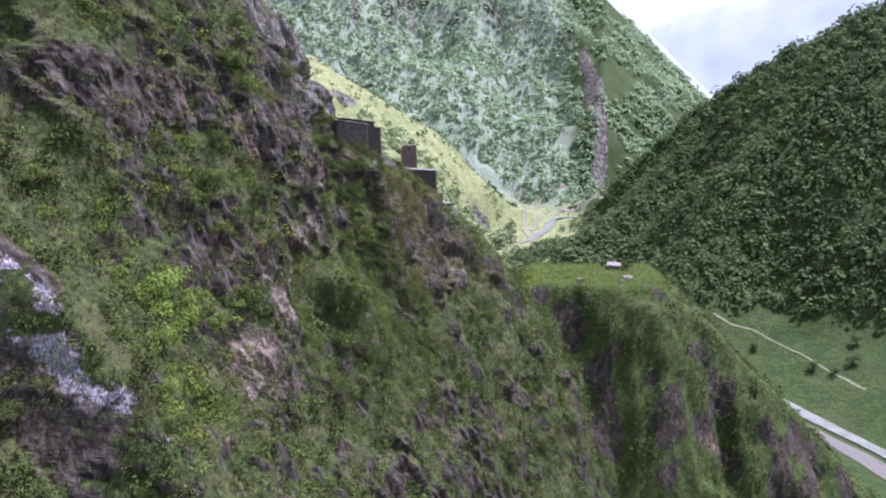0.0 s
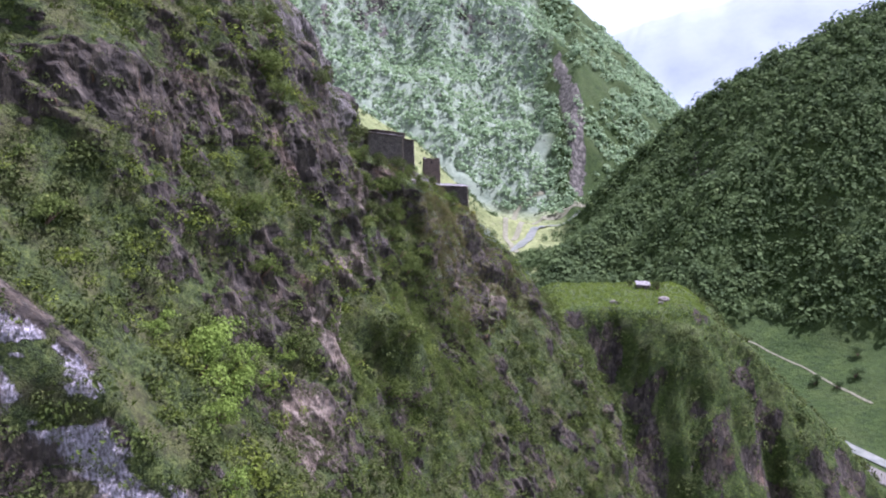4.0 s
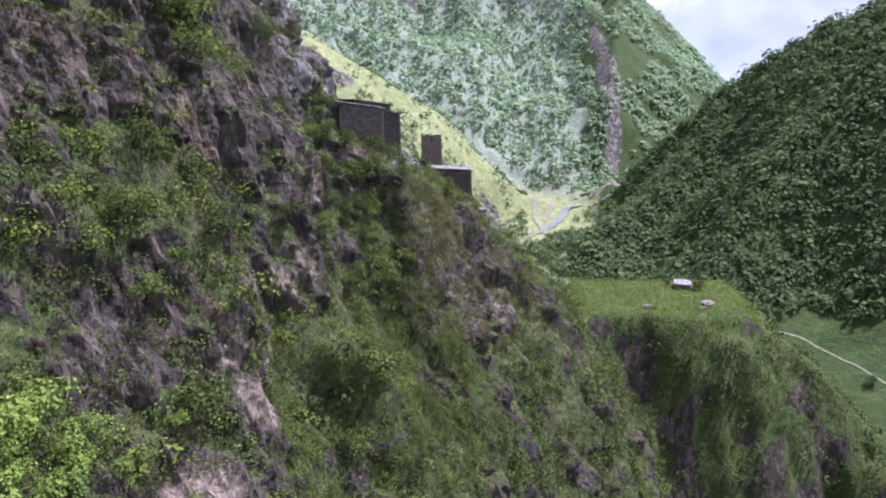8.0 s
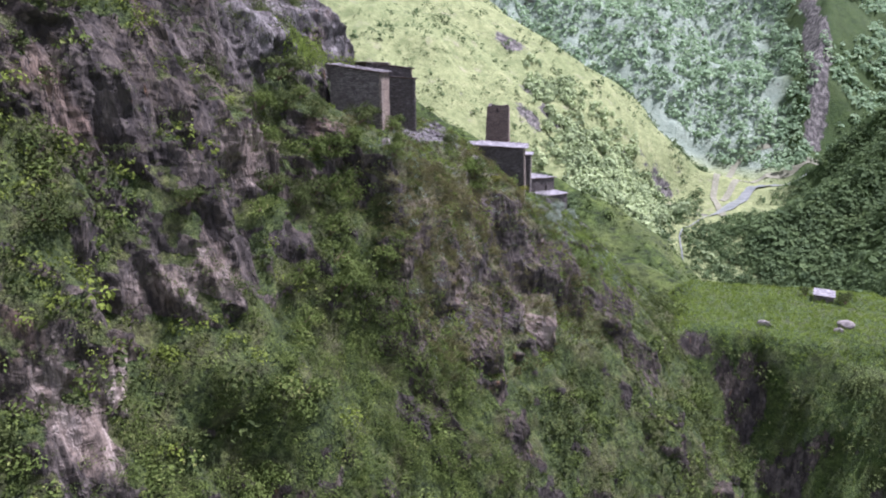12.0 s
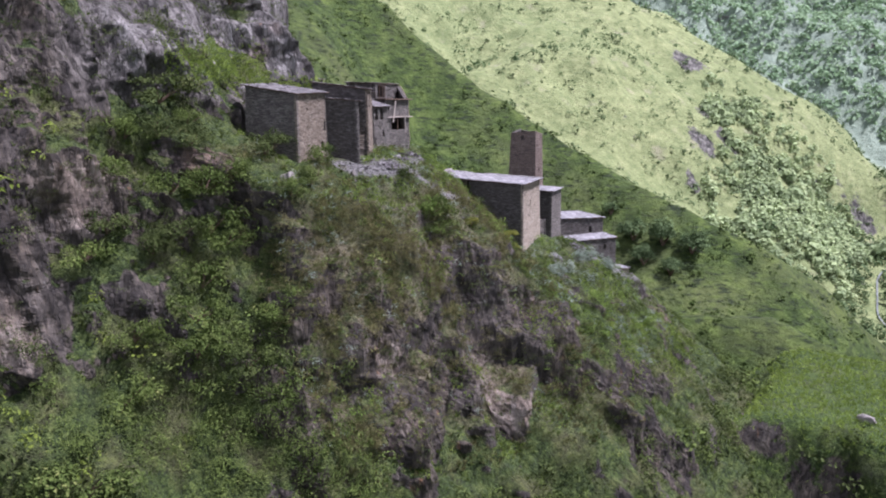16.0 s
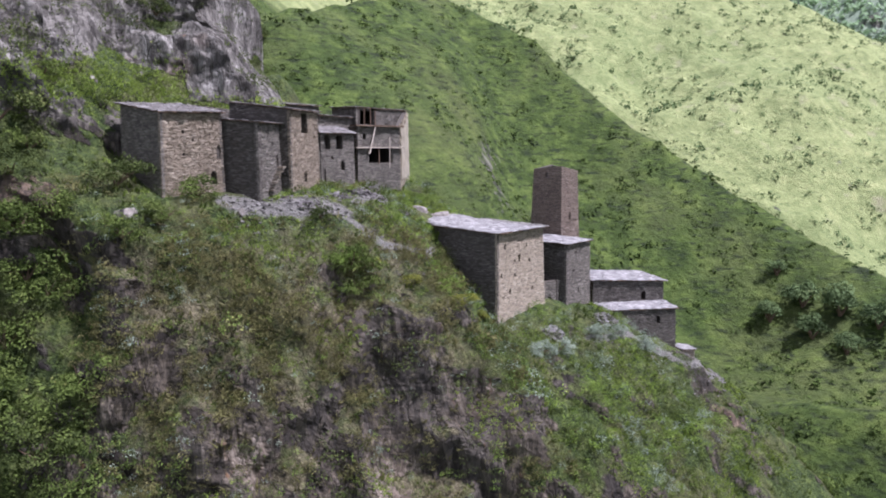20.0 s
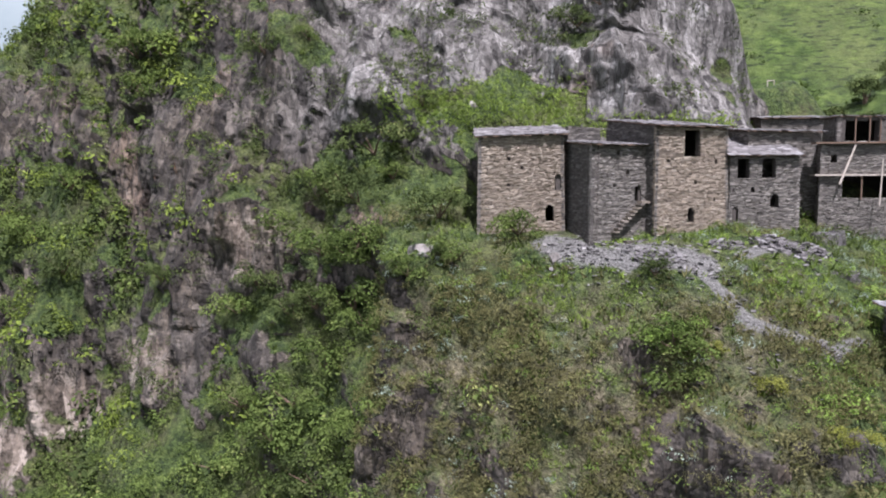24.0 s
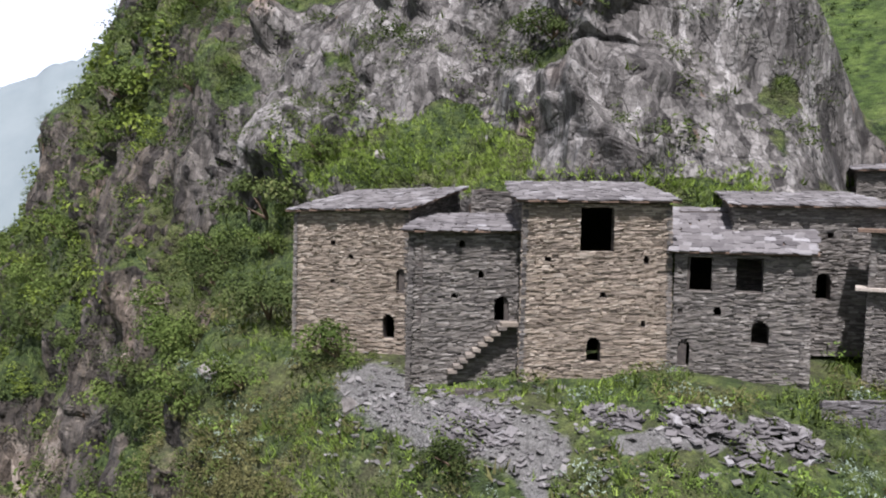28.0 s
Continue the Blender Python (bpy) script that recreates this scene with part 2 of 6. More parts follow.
def cliff_material(name="cliff_rock_and_turf", greens=((0.012, 0.02, 0.006), (0.036, 0.057, 0.013), (0.092, 0.122, 0.03)), straw=0.25):
    n = Nodes(name)
    turf_mask = n.t.nodes.new("ShaderNodeAttribute")
    turf_mask.attribute_name = "turf"
    bare_mask = n.t.nodes.new("ShaderNodeAttribute")
    bare_mask.attribute_name = "bare"
    tilt = (0.03, 0.05, 0)
    flute = n.noise(0.75, 9, 0.68, (1.6, 1.6, 0.45), turn=tilt)
    fine = n.noise(4.0, 6, 0.65, (1.3, 1.3, 0.55), turn=tilt)
    streak = n.noise(1.6, 8, 0.66, (1.8, 1.8, 0.3), turn=tilt)
    slab, slab_edge = n.blocks(0.55, (1.5, 1.5, 0.42), tilt, 1.2)
    chip, chip_edge = n.blocks(1.9, (1.4, 1.4, 0.5), (0.1, 0.2, 0.5), 0.4)
    crag_mask = n.t.nodes.new("ShaderNodeAttribute")
    crag_mask.attribute_name = "crag"
    fresh, white = n.t.nodes.new("ShaderNodeAttribute"), n.t.nodes.new("ShaderNodeAttribute")
    fresh.attribute_name, white.attribute_name = "fresh", "lichen"
    face, facet = n.facets(0.8, (1.35, 1.35, 0.5), (0.05, 0.1, 0.3))
    tone = n.math("ADD", n.math("ADD", n.math("MULTIPLY", face, 0.36), n.math("MULTIPLY", chip, 0.26)), n.math("ADD", n.math("MULTIPLY", slab, 0.2), n.math("MULTIPLY", flute, 0.5)))
    brown = n.ramp(tone, (0.36, (0.014, 0.011, 0.008)), (0.56, (0.036, 0.029, 0.021)), (0.74, (0.074, 0.06, 0.044)), (0.97, (0.15, 0.124, 0.094)))
    grey = n.ramp(tone, (0.36, (0.03, 0.027, 0.024)), (0.54, (0.095, 0.088, 0.079)), (0.72, (0.175, 0.163, 0.147)), (0.95, (0.31, 0.295, 0.272)))
    rock = n.mix(crag_mask.outputs["Fac"], brown, grey)
    ragged = n.math("MULTIPLY", n.math("SUBTRACT", n.noise(1.1, 6, 0.7, (1.3, 1.3, 0.5)), 0.5), 1.6)
    tan = n.ramp(tone, (0.4, (0.085, 0.066, 0.049)), (0.62, (0.18, 0.143, 0.109)), (0.85, (0.31, 0.262, 0.212)))
    rust = n.ramp(n.noise(0.10, 5), (0.60, 0.0), (0.72, 0.6))
    rock = n.mix(rust, rock, n.ramp(tone, (0.4, (0.09, 0.052, 0.035)), (0.85, (0.36, 0.24, 0.165))))
    rock = n.mix(n.ramp(streak, (0.36, 0.55), (0.44, 0.0)), rock, (0.026, 0.023, 0.019))
    column = n.noise(1.5, 7, 0.7, (1.7, 1.7, 0.13), turn=(0.02, -0.08, 0))
    rock = n.mix(n.ramp(column, (0.37, 0.75), (0.43, 0.0)), rock, (0.024, 0.021, 0.017))
    gap = n.span(n.noise(0.8, 4, 0.6), 0.40, 0.52)
    rock = n.mix(n.math("MULTIPLY", gap, n.span(slab_edge, 0.0, 0.03, 0.9, 0.0)), rock, (0.018, 0.016, 0.013))
    rock = n.mix(n.math("MULTIPLY", n.span(streak, 0.42, 0.52), n.span(chip_edge, 0.0, 0.05, 0.65, 0.0)), rock, (0.024, 0.021, 0.017))
    rock = n.mix(n.ramp(n.noise(0.13, 3, 0.5, (1.5, 1.5, 0.5)), (0.42, 0.5), (0.54, 0.0)), rock, n.ramp(tone, (0.4, (0.016, 0.014, 0.012)), (0.9, (0.10, 0.09, 0.078))))
    lichen = n.ramp(n.noise(1.3, 6, 0.65, (1.2, 1.2, 0.6)), (0.64, 0.0), (0.74, 0.28))
    rock = n.mix(lichen, rock, (0.38, 0.375, 0.34))
    rock = n.mix(n.ramp(n.noise(0.45, 5, 0.6, (1.4, 1.4, 0.5)), (0.67, 0.0), (0.74, 0.6)), rock, (0.245, 0.118, 0.045))
    rock = n.mix(n.span(n.math("ADD", fresh.outputs["Fac"], ragged), 0.22, 0.6, 0.0, 0.92), rock, tan)
    rock = n.mix(n.span(n.math("ADD", white.outputs["Fac"], ragged), 0.4, 0.7, 0.0, 0.85), rock, n.ramp(fine, (0.35, (0.157, 0.148, 0.139)), (0.6, (0.500, 0.475, 0.543))))
    rock = n.mix(n.span(fine, 0.35, 0.6, 0.35, 0.0), rock, (0.049, 0.043, 0.041))
    clump, clump_edge = n.blocks(4.5, (1, 1, 1.2), (0, 0, 0), 0.7)
    turf = n.ramp(n.math("ADD", n.math("MULTIPLY", clump, 0.16), n.math("MULTIPLY", n.noise(1.1, 8, 0.75), 0.84)), *zip((0.34, 0.49, 0.63), greens))
    turf = n.mix(n.ramp(n.noise(0.22, 5), (0.46, 0.0), (0.62, straw)), turf, (0.15, 0.115, 0.062))
    dry_mask = n.t.nodes.new("ShaderNodeAttribute")
    dry_mask.attribute_name = "dry"
    turf = n.mix(n.math("MULTIPLY", dry_mask.outputs["Fac"], n.span(n.noise(0.7, 6, 0.7), 0.38, 0.55, 0.25, 0.95)), turf, n.ramp(n.noise(2.2, 6, 0.7), (0.35, (0.045, 0.038, 0.024)), (0.5, (0.105, 0.09, 0.054)), (0.66, (0.20, 0.17, 0.11))))
    cover = n.math("ADD", turf_mask.outputs["Fac"], n.math("MULTIPLY", n.math("SUBTRACT", n.noise(1.3, 6, 0.7), 0.5), 1.5))
    colour = n.mix(n.span(cover, 0.43, 0.62), rock, turf)
    gravel = n.ramp(n.noise(5.0, 6, 0.72), (0.3, (0.07, 0.066, 0.06)), (0.65, (0.20, 0.194, 0.178)))
    scree = n.math("ADD", bare_mask.outputs["Fac"], n.math("MULTIPLY", n.math("SUBTRACT", n.noise(0.8, 5, 0.7), 0.5), 1.0))
    colour = n.mix(n.span(scree, 0.4, 0.6), colour, gravel)
    relief = n.math("ADD", n.math("MULTIPLY", flute, 0.25), n.math("MULTIPLY", fine, 0.2))
    relief = n.math("ADD", relief, n.math("ADD", n.math("MULTIPLY", slab, 0.4), n.math("MULTIPLY", chip, 0.2)))
    relief = n.math("ADD", relief, n.math("MULTIPLY", n.math("MULTIPLY", gap, n.math("MINIMUM", slab_edge, 0.06)), 3.0))
    relief = n.math("ADD", relief, n.math("MULTIPLY", column, 0.25))
    relief = n.math("ADD", relief, n.math("MULTIPLY", facet, n.span(cover, 0.4, 0.65, 2.2, 0.2)))
    relief = n.math("ADD", relief, n.math("MULTIPLY", n.math("ADD", n.math("MULTIPLY", clump_edge, 0.5), n.noise(2.4, 6, 0.7)), n.span(cover, 0.4, 0.65, 0.0, 0.9)))
    return n.done(colour, 0.92, relief, 0.5, 0.9)



def hill_material():
    n = Nodes("hill_turf")
    q = n.noise(0.16, 7, 0.7)
    # near hill: green turf darkened, cloud shade put into its colour
    lush = n.ramp(q, (0.34, (0.018, 0.031, 0.007)), (0.5, (0.041, 0.065, 0.014)), (0.66, (0.085, 0.118, 0.027)))
    lush = n.mix(n.ramp(n.noise(0.03, 4), (0.45, 0.0), (0.65, 0.5)), lush, (0.10, 0.11, 0.042))
    lush = n.mix(n.ramp(n.noise(0.12, 4), (0.56, 0.0), (0.7, 0.5)), lush, (0.042, 0.068, 0.018))
    lush = n.mix(n.ramp(n.noise(0.22, 6, 0.65, (1, 1, 4)), (0.38, 0.85), (0.48, 0.0)), lush, (0.016, 0.024, 0.011))
    lush = n.mix(n.ramp(n.noise(0.3, 5, 0.65, (1, 1, 3.5)), (0.54, 0.0), (0.66, 0.6)), lush, (0.095, 0.138, 0.028))
    # far slopes: turf made pale, sunlight and haze put into its colour
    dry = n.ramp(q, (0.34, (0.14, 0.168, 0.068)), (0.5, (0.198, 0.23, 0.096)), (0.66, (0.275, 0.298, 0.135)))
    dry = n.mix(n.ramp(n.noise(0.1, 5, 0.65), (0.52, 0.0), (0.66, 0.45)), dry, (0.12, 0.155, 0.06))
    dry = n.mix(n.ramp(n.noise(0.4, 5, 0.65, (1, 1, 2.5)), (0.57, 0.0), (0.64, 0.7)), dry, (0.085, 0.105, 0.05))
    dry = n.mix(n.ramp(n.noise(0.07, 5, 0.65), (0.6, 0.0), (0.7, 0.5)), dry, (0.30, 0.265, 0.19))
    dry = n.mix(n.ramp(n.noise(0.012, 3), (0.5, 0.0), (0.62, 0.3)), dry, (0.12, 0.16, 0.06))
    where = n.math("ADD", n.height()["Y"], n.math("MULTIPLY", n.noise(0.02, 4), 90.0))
    # change from the shade-darkened turf to the sunlight-paled turf
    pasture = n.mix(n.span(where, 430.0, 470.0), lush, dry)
    # far forest floor, paled along with its leaves to carry haze in the colour
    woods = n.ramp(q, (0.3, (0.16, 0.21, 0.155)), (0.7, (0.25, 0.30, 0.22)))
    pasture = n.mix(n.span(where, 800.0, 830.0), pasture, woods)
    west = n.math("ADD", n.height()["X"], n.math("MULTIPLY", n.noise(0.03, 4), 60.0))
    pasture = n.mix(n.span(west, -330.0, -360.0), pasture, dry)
    east = n.math("ADD", n.height()["X"], n.math("MULTIPLY", n.noise(0.03, 4), 60.0))
    pasture = n.mix(n.span(east, 75.0, 95.0), pasture, n.mix(0.6, lush, (0.028, 0.055, 0.014)))
    rock = n.ramp(n.noise(0.25, 7, 0.68, (1.5, 1.5, 0.5)), (0.36, (0.03, 0.03, 0.026)), (0.5, (0.085, 0.08, 0.07)), (0.64, (0.22, 0.21, 0.18)))
    steep = n.math("ADD", n.up(), n.math("MULTIPLY", n.math("SUBTRACT", n.noise(0.05, 6, 0.7), 0.5), 1.0))
    bare = n.span(steep, 0.45, 0.39)
    strip = n.t.nodes.new("ShaderNodeAttribute")
    strip.attribute_name = "rock"
    bare = n.math("MAXIMUM", bare, n.span(n.math("ADD", strip.outputs["Fac"], n.math("MULTIPLY", n.math("SUBTRACT", n.noise(0.08, 5, 0.7), 0.5), 2.2)), 0.5, 0.62))
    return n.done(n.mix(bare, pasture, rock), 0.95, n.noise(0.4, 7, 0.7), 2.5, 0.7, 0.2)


def leaf_material(name, dark, light, dry, passing=0.24, speck=0.45):
    n = Nodes(name)
    crown = n.t.nodes.new("ShaderNodeAttribute")
    crown.attribute_name = "tint"
    c = n.ramp(n.math("ADD", n.math("MULTIPLY", crown.outputs["Fac"], 1 - speck), n.math("MULTIPLY", n.island(), speck)), (0.0, dark), (0.6, light), (0.85, light), (1.0, dry))
    patch = n.noise(0.16, 4)
    c = n.mix(n.span(patch, 0.46, 0.64, 0.0, 0.35), c, dark)
    c = n.mix(n.span(n.noise(0.3, 3), 0.54, 0.68, 0.0, 0.2), c, n.mix(0.5, light, dry))
    m = n.done(c, 0.8, spec=0.08)
    t = n.t.nodes.new("ShaderNodeBsdfTranslucent")
    n.put(t.inputs["Color"], c)
    x = n.t.nodes.new("ShaderNodeMixShader")
    x.inputs[0].default_value = passing
    n.put(x.inputs[1], n.bsdf.outputs[0]), n.put(x.inputs[2], t.outputs[0])
    n.put(n.t.nodes["Material Output"].inputs["Surface"], x.outputs[0])
    return m


def stone_material(name, low, mid, high, tan, by_object=True):
    n = Nodes(name)
    r = n.each() if by_object else n.island()
    c = n.ramp(r, (0.0, low), (0.4, mid), (0.75, tan), (1.0, high))
    c = n.mix(n.span(n.noise(0.5, 4), 0.35, 0.65, 0.0, 0.6), c, n.mix(n.noise(3.0, 3), low, tan))
    c = n.mix(n.span(n.noise(9.0, 5, 0.65), 0.3, 0.7, 0.35, 0.0), c, (0.05, 0.045, 0.042))
    return n.done(c, 0.9, n.noise(14.0, 6, 0.6, (1, 1, 2.5)), 0.03, 0.7, 0.25)


def plain_material(name, a, b, scale=4.0, rough=0.85, stretch=(1, 1, 1), far=0.02, extra=None):
    n = Nodes(name)
    f = n.noise(scale, 6, 0.6, stretch)
    return n.done(n.ramp(f, (0.3, a), (0.7, b)), rough, f, far, 0.6, 0.3, extra)


CLIFF, HILL = cliff_material(), hill_material()
KNOLL = cliff_material("knoll_turf", ((0.014, 0.026, 0.006), (0.038, 0.066, 0.011), (0.085, 0.125, 0.024)), 0.12)
STONE = stone_material("slate_stone_wall", (0.10, 0.088, 0.078), (0.19, 0.165, 0.14), (0.33, 0.29, 0.24), (0.26, 0.215, 0.16))
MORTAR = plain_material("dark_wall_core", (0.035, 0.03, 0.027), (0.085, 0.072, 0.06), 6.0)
SLATE = stone_material("roof_slate", (0.12, 0.115, 0.12), (0.21, 0.205, 0.21), (0.40, 0.39, 0.39), (0.29, 0.28, 0.28))
DARK_SLATE = stone_material("dark_roof_slate", (0.06, 0.054, 0.054), (0.125, 0.115, 0.112), (0.27, 0.26, 0.255), (0.17, 0.158, 0.152))
DARK_SLATE_JOINED = stone_material("dark_loose_slate", (0.06, 0.054, 0.054), (0.125, 0.115, 0.112), (0.27, 0.26, 0.255), (0.17, 0.158, 0.152), False)
SLATE_JOINED = stone_material("loose_slate", (0.07, 0.065, 0.062), (0.13, 0.123, 0.118), (0.28, 0.268, 0.255), (0.19, 0.178, 0.165), False)
WOOD = plain_material("weathered_wood", (0.07, 0.045, 0.032), (0.19, 0.13, 0.09), 3.0, 0.85, (6, 6, 0.6))
PALE_WOOD = plain_material("bleached_wood", (0.25, 0.21, 0.17), (0.45, 0.40, 0.34), 3.0, 0.85, (6, 6, 0.6))
SCREE = plain_material("pale_scree", (0.07, 0.068, 0.06), (0.15, 0.145, 0.132), 2.5, 0.95, far=0.1)
WATER = plain_material("river_water", (0.09, 0.105, 0.095), (0.22, 0.235, 0.21), 0.25, 0.4, far=0.3)
TRACK = plain_material("dirt_track", (0.11, 0.12, 0.07), (0.23, 0.225, 0.16), 0.6, 0.95)
FOREST = leaf_material("forest_leaves", (0.062, 0.096, 0.044), (0.118, 0.172, 0.07), (0.165, 0.22, 0.085), 0.4, 0.12)
# leaf colour lifted well above real foliage: the mountain's haze is painted in
HAZED_FOREST = leaf_material("haze_paled_forest_leaves", (0.23, 0.33, 0.195), (0.285, 0.395, 0.225), (0.34, 0.43, 0.24), 0.4, 0.14)
LIME = leaf_material("lime_green_leaves", (0.07, 0.115, 0.024), (0.19, 0.275, 0.055), (0.30, 0.37, 0.095))
BUSH = leaf_material("shrub_leaves", (0.022, 0.038, 0.009), (0.118, 0.16, 0.04), (0.27, 0.28, 0.095))
GRASS = leaf_material("grass_blades", (0.026, 0.04, 0.009), (0.09, 0.125, 0.026), (0.18, 0.185, 0.058))
OLIVE = leaf_material("olive_shrub_leaves", (0.017, 0.028, 0.008), (0.08, 0.104, 0.032), (0.19, 0.195, 0.075))
HILL_BUSH = leaf_material("hill_bush_leaves", (0.028, 0.046, 0.012), (0.068, 0.10, 0.026), (0.125, 0.155, 0.048))
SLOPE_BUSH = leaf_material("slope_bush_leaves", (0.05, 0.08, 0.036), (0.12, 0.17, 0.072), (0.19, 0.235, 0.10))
# trees of the sunlit slope: its sunlight is put into the leaf colour
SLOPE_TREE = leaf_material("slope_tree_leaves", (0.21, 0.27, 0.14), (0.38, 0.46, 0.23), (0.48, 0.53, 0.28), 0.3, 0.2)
WALL_LEAF = leaf_material("yellow_green_leaves", (0.05, 0.072, 0.012), (0.155, 0.20, 0.035), (0.27, 0.31, 0.07))
MEADOW = leaf_material("meadow_grass_blades", (0.10, 0.15, 0.03), (0.26, 0.35, 0.07), (0.38, 0.42, 0.12))
YELLOW = leaf_material("yellow_flowering_leaves", (0.085, 0.095, 0.018), (0.19, 0.2, 0.04), (0.33, 0.31, 0.075))
DRY_HERB = leaf_material("dry_herb_stems", (0.05, 0.05, 0.02), (0.155, 0.148, 0.06), (0.30, 0.265, 0.14))
PLASTER = plain_material("old_lime_plaster", (0.42, 0.37, 0.29), (0.66, 0.60, 0.50), 0.9, 0.9)
SILVER = leaf_material("silvery_herb_leaves", (0.14, 0.18, 0.13), (0.28, 0.33, 0.26), (0.42, 0.45, 0.36))
PALETTES = {}
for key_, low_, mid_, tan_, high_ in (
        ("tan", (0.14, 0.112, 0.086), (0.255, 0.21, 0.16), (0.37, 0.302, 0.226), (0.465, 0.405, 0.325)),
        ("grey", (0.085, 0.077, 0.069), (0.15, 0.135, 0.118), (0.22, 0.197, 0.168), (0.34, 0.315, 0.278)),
        # dark: slate stone, deepened further for walls that stand in shade
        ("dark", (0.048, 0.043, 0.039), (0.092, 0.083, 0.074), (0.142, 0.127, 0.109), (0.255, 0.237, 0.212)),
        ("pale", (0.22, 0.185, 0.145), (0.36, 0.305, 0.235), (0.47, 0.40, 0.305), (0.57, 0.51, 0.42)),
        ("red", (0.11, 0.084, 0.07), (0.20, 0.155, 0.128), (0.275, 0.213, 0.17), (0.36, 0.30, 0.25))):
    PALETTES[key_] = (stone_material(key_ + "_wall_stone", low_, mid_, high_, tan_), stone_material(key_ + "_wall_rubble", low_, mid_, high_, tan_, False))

# ---- the land: ridges, valley floor, and the steep flank that the village stands on ----
def along(points, x, y):
    """Nearest place of a polyline (x, y, z): its distance and height, at arrays of places."""
    best, high = np.full(x.shape, 1e9), np.zeros(x.shape)
    for (ax, ay, az), (bx, by, bz) in zip(points, points[1:]):
        dx, dy = bx - ax, by - ay
        s = np.clip(((x - ax) * dx + (y - ay) * dy) / (dx * dx + dy * dy), 0, 1)
        d = np.hypot(x - ax - s * dx, y - ay - s * dy)
        high = np.where(d < best, az + s * (bz - az), high)
        best = np.minimum(best, d)
    return best, high


RIVER = [(420, -300, -14), (260, 60, -2), (190, 230, 8), (154, 330, 17), (138, 361, 19), (122, 390, 21), (95, 408, 24), (65, 440, 29), (24, 480, 37), (-6, 530, 46), (-12, 580, 54), (15, 636, 60), (31, 688, 65), (62, 745, 69), (110, 800, 73), (300, 950, 82), (700, 1250, 100), (1500, 1900, 130)]
# crest, steepness
RIDGES = [
    ([(-600, -1400, 120), (-300, -300, 100), (-190, 60, 118), (-150, 130, 124), (-115, 170, 112), (-80, 200, 92), (-30, 225, 84), (20, 240, 80)], 0.8),
    ([(-146, 226, 168), (-152, 242, 183), (-165, 283, 193), (-178, 318, 199), (-150, 334, 182), (-118, 338, 157), (-80, 350, 132), (-50, 345, 119), (-23, 350, 108), (-7, 365, 93), (6, 377, 77), (20, 390, 64), (36, 404, 46)], 0.70),
    ([(-900, 760, 600), (-400, 720, 330), (-224, 700, 237), (-80, 700, 153), (-5, 690, 84), (4, 664, 66)], 0.32),
    ([(-900, 1300, 760), (-400, 1170, 520), (0, 1130, 390), (111, 1100, 321), (157, 1100, 277), (237, 1100, 203), (290, 1080, 130)], 0.76),
    ([(900, 560, 470), (500, 570, 350), (255, 600, 237), (210, 650, 213), (153, 690, 170), (93, 690, 114), (66, 680, 86), (48, 660, 60)], 0.90),
    ([(111, 1100, 322), (98, 950, 240), (82, 850, 165), (70, 790, 92)], 1.0),
    ([(-1100, 620, 620), (-600, 420, 400), (-430, 240, 330), (-420, 60, 300)], 0.9),
    ([(150, 660, 150), (80, 600, 88), (36, 575, 63), (4, 566, 52)], 0.62),
    ([(240, 585, 205), (152, 538, 132), (112, 493, 80), (95, 470, 62), (84, 452, 42)], 0.62),
    ([(-40, 300, 96), (-10, 300, 100), (14, 298, 92), (36, 290, 82)], 0.85),
]


def ridge_height(crest, steep, x, y):
    """The slope that falls from a crest, with the crest's height blended between its stretches."""
    near, total, weight = np.full(x.shape, 1e9), np.zeros(x.shape), np.zeros(x.shape)
    for (ax, ay, az), (bx, by, bz) in zip(crest, crest[1:]):
        dx, dy = bx - ax, by - ay
        s = np.clip(((x - ax) * dx + (y - ay) * dy) / (dx * dx + dy * dy), 0, 1)
        d = np.hypot(x - ax - s * dx, y - ay - s * dy) + 0.5
        w = d ** -5.0
        total, weight, near = total + w * (az + s * (bz - az)), weight + w, np.minimum(near, d)
    return total / weight - steep * near


def ground_height(x, y):
    d, floor = along(RIVER, x, y)
    z = floor + np.clip(d - 9, 0, 160) * 0.05 - 1.2 * np.exp(-(d / 9) ** 2)
    z = z + 0.30 * np.clip(d - 9, 0, 100) / (1 + np.exp(-(x - 118) / 12)) / (1 + np.exp((y - 560) / 30))
    for i, (crest, steep) in enumerate(RIDGES):
        r, top = along(crest, x, y)
        h = ridge_height(crest, steep, x, y) + fbm(x / 90, y / 90, i * 3.3, 4, 11 + i) * np.clip(r, 0, 60) * (0.26 if i < 4 else 0.12) + ridged(x / 45, y / 45, i * 1.7, 3, 31 + i) * np.clip(r, 0, 40) * 0.07
        h = h + ridged(x / 120, y / 120, i * 2.1, 3, 51 + i) * np.clip(r / 110, 0, 1) * (0, 5, 18, 40, 6, 0, 0, 0, 0, 0)[i]
        k = 5.0
        m = np.maximum(z, h)
        z = m + k * np.log(np.exp((z - m) / k) + np.exp((h - m) / k))
    return z + fbm(x / 22, y / 22, 0.0, 3, 5) * np.clip(d / 60, 0.05, 1.0) * 1.6


def spread(core, step, reach, grow=1.09):
    a, b = core
    mid = list(np.arange(a, b + step, step))
    s, lo, hi = step, [a], [mid[-1]]
    while hi[-1] < reach[1]:
        s *= grow
        hi.append(hi[-1] + s)
    s = step
    while lo[-1] > reach[0]:
        s *= grow
        lo.append(lo[-1] - s)
    return np.array(lo[:0:-1] + mid + hi[1:])


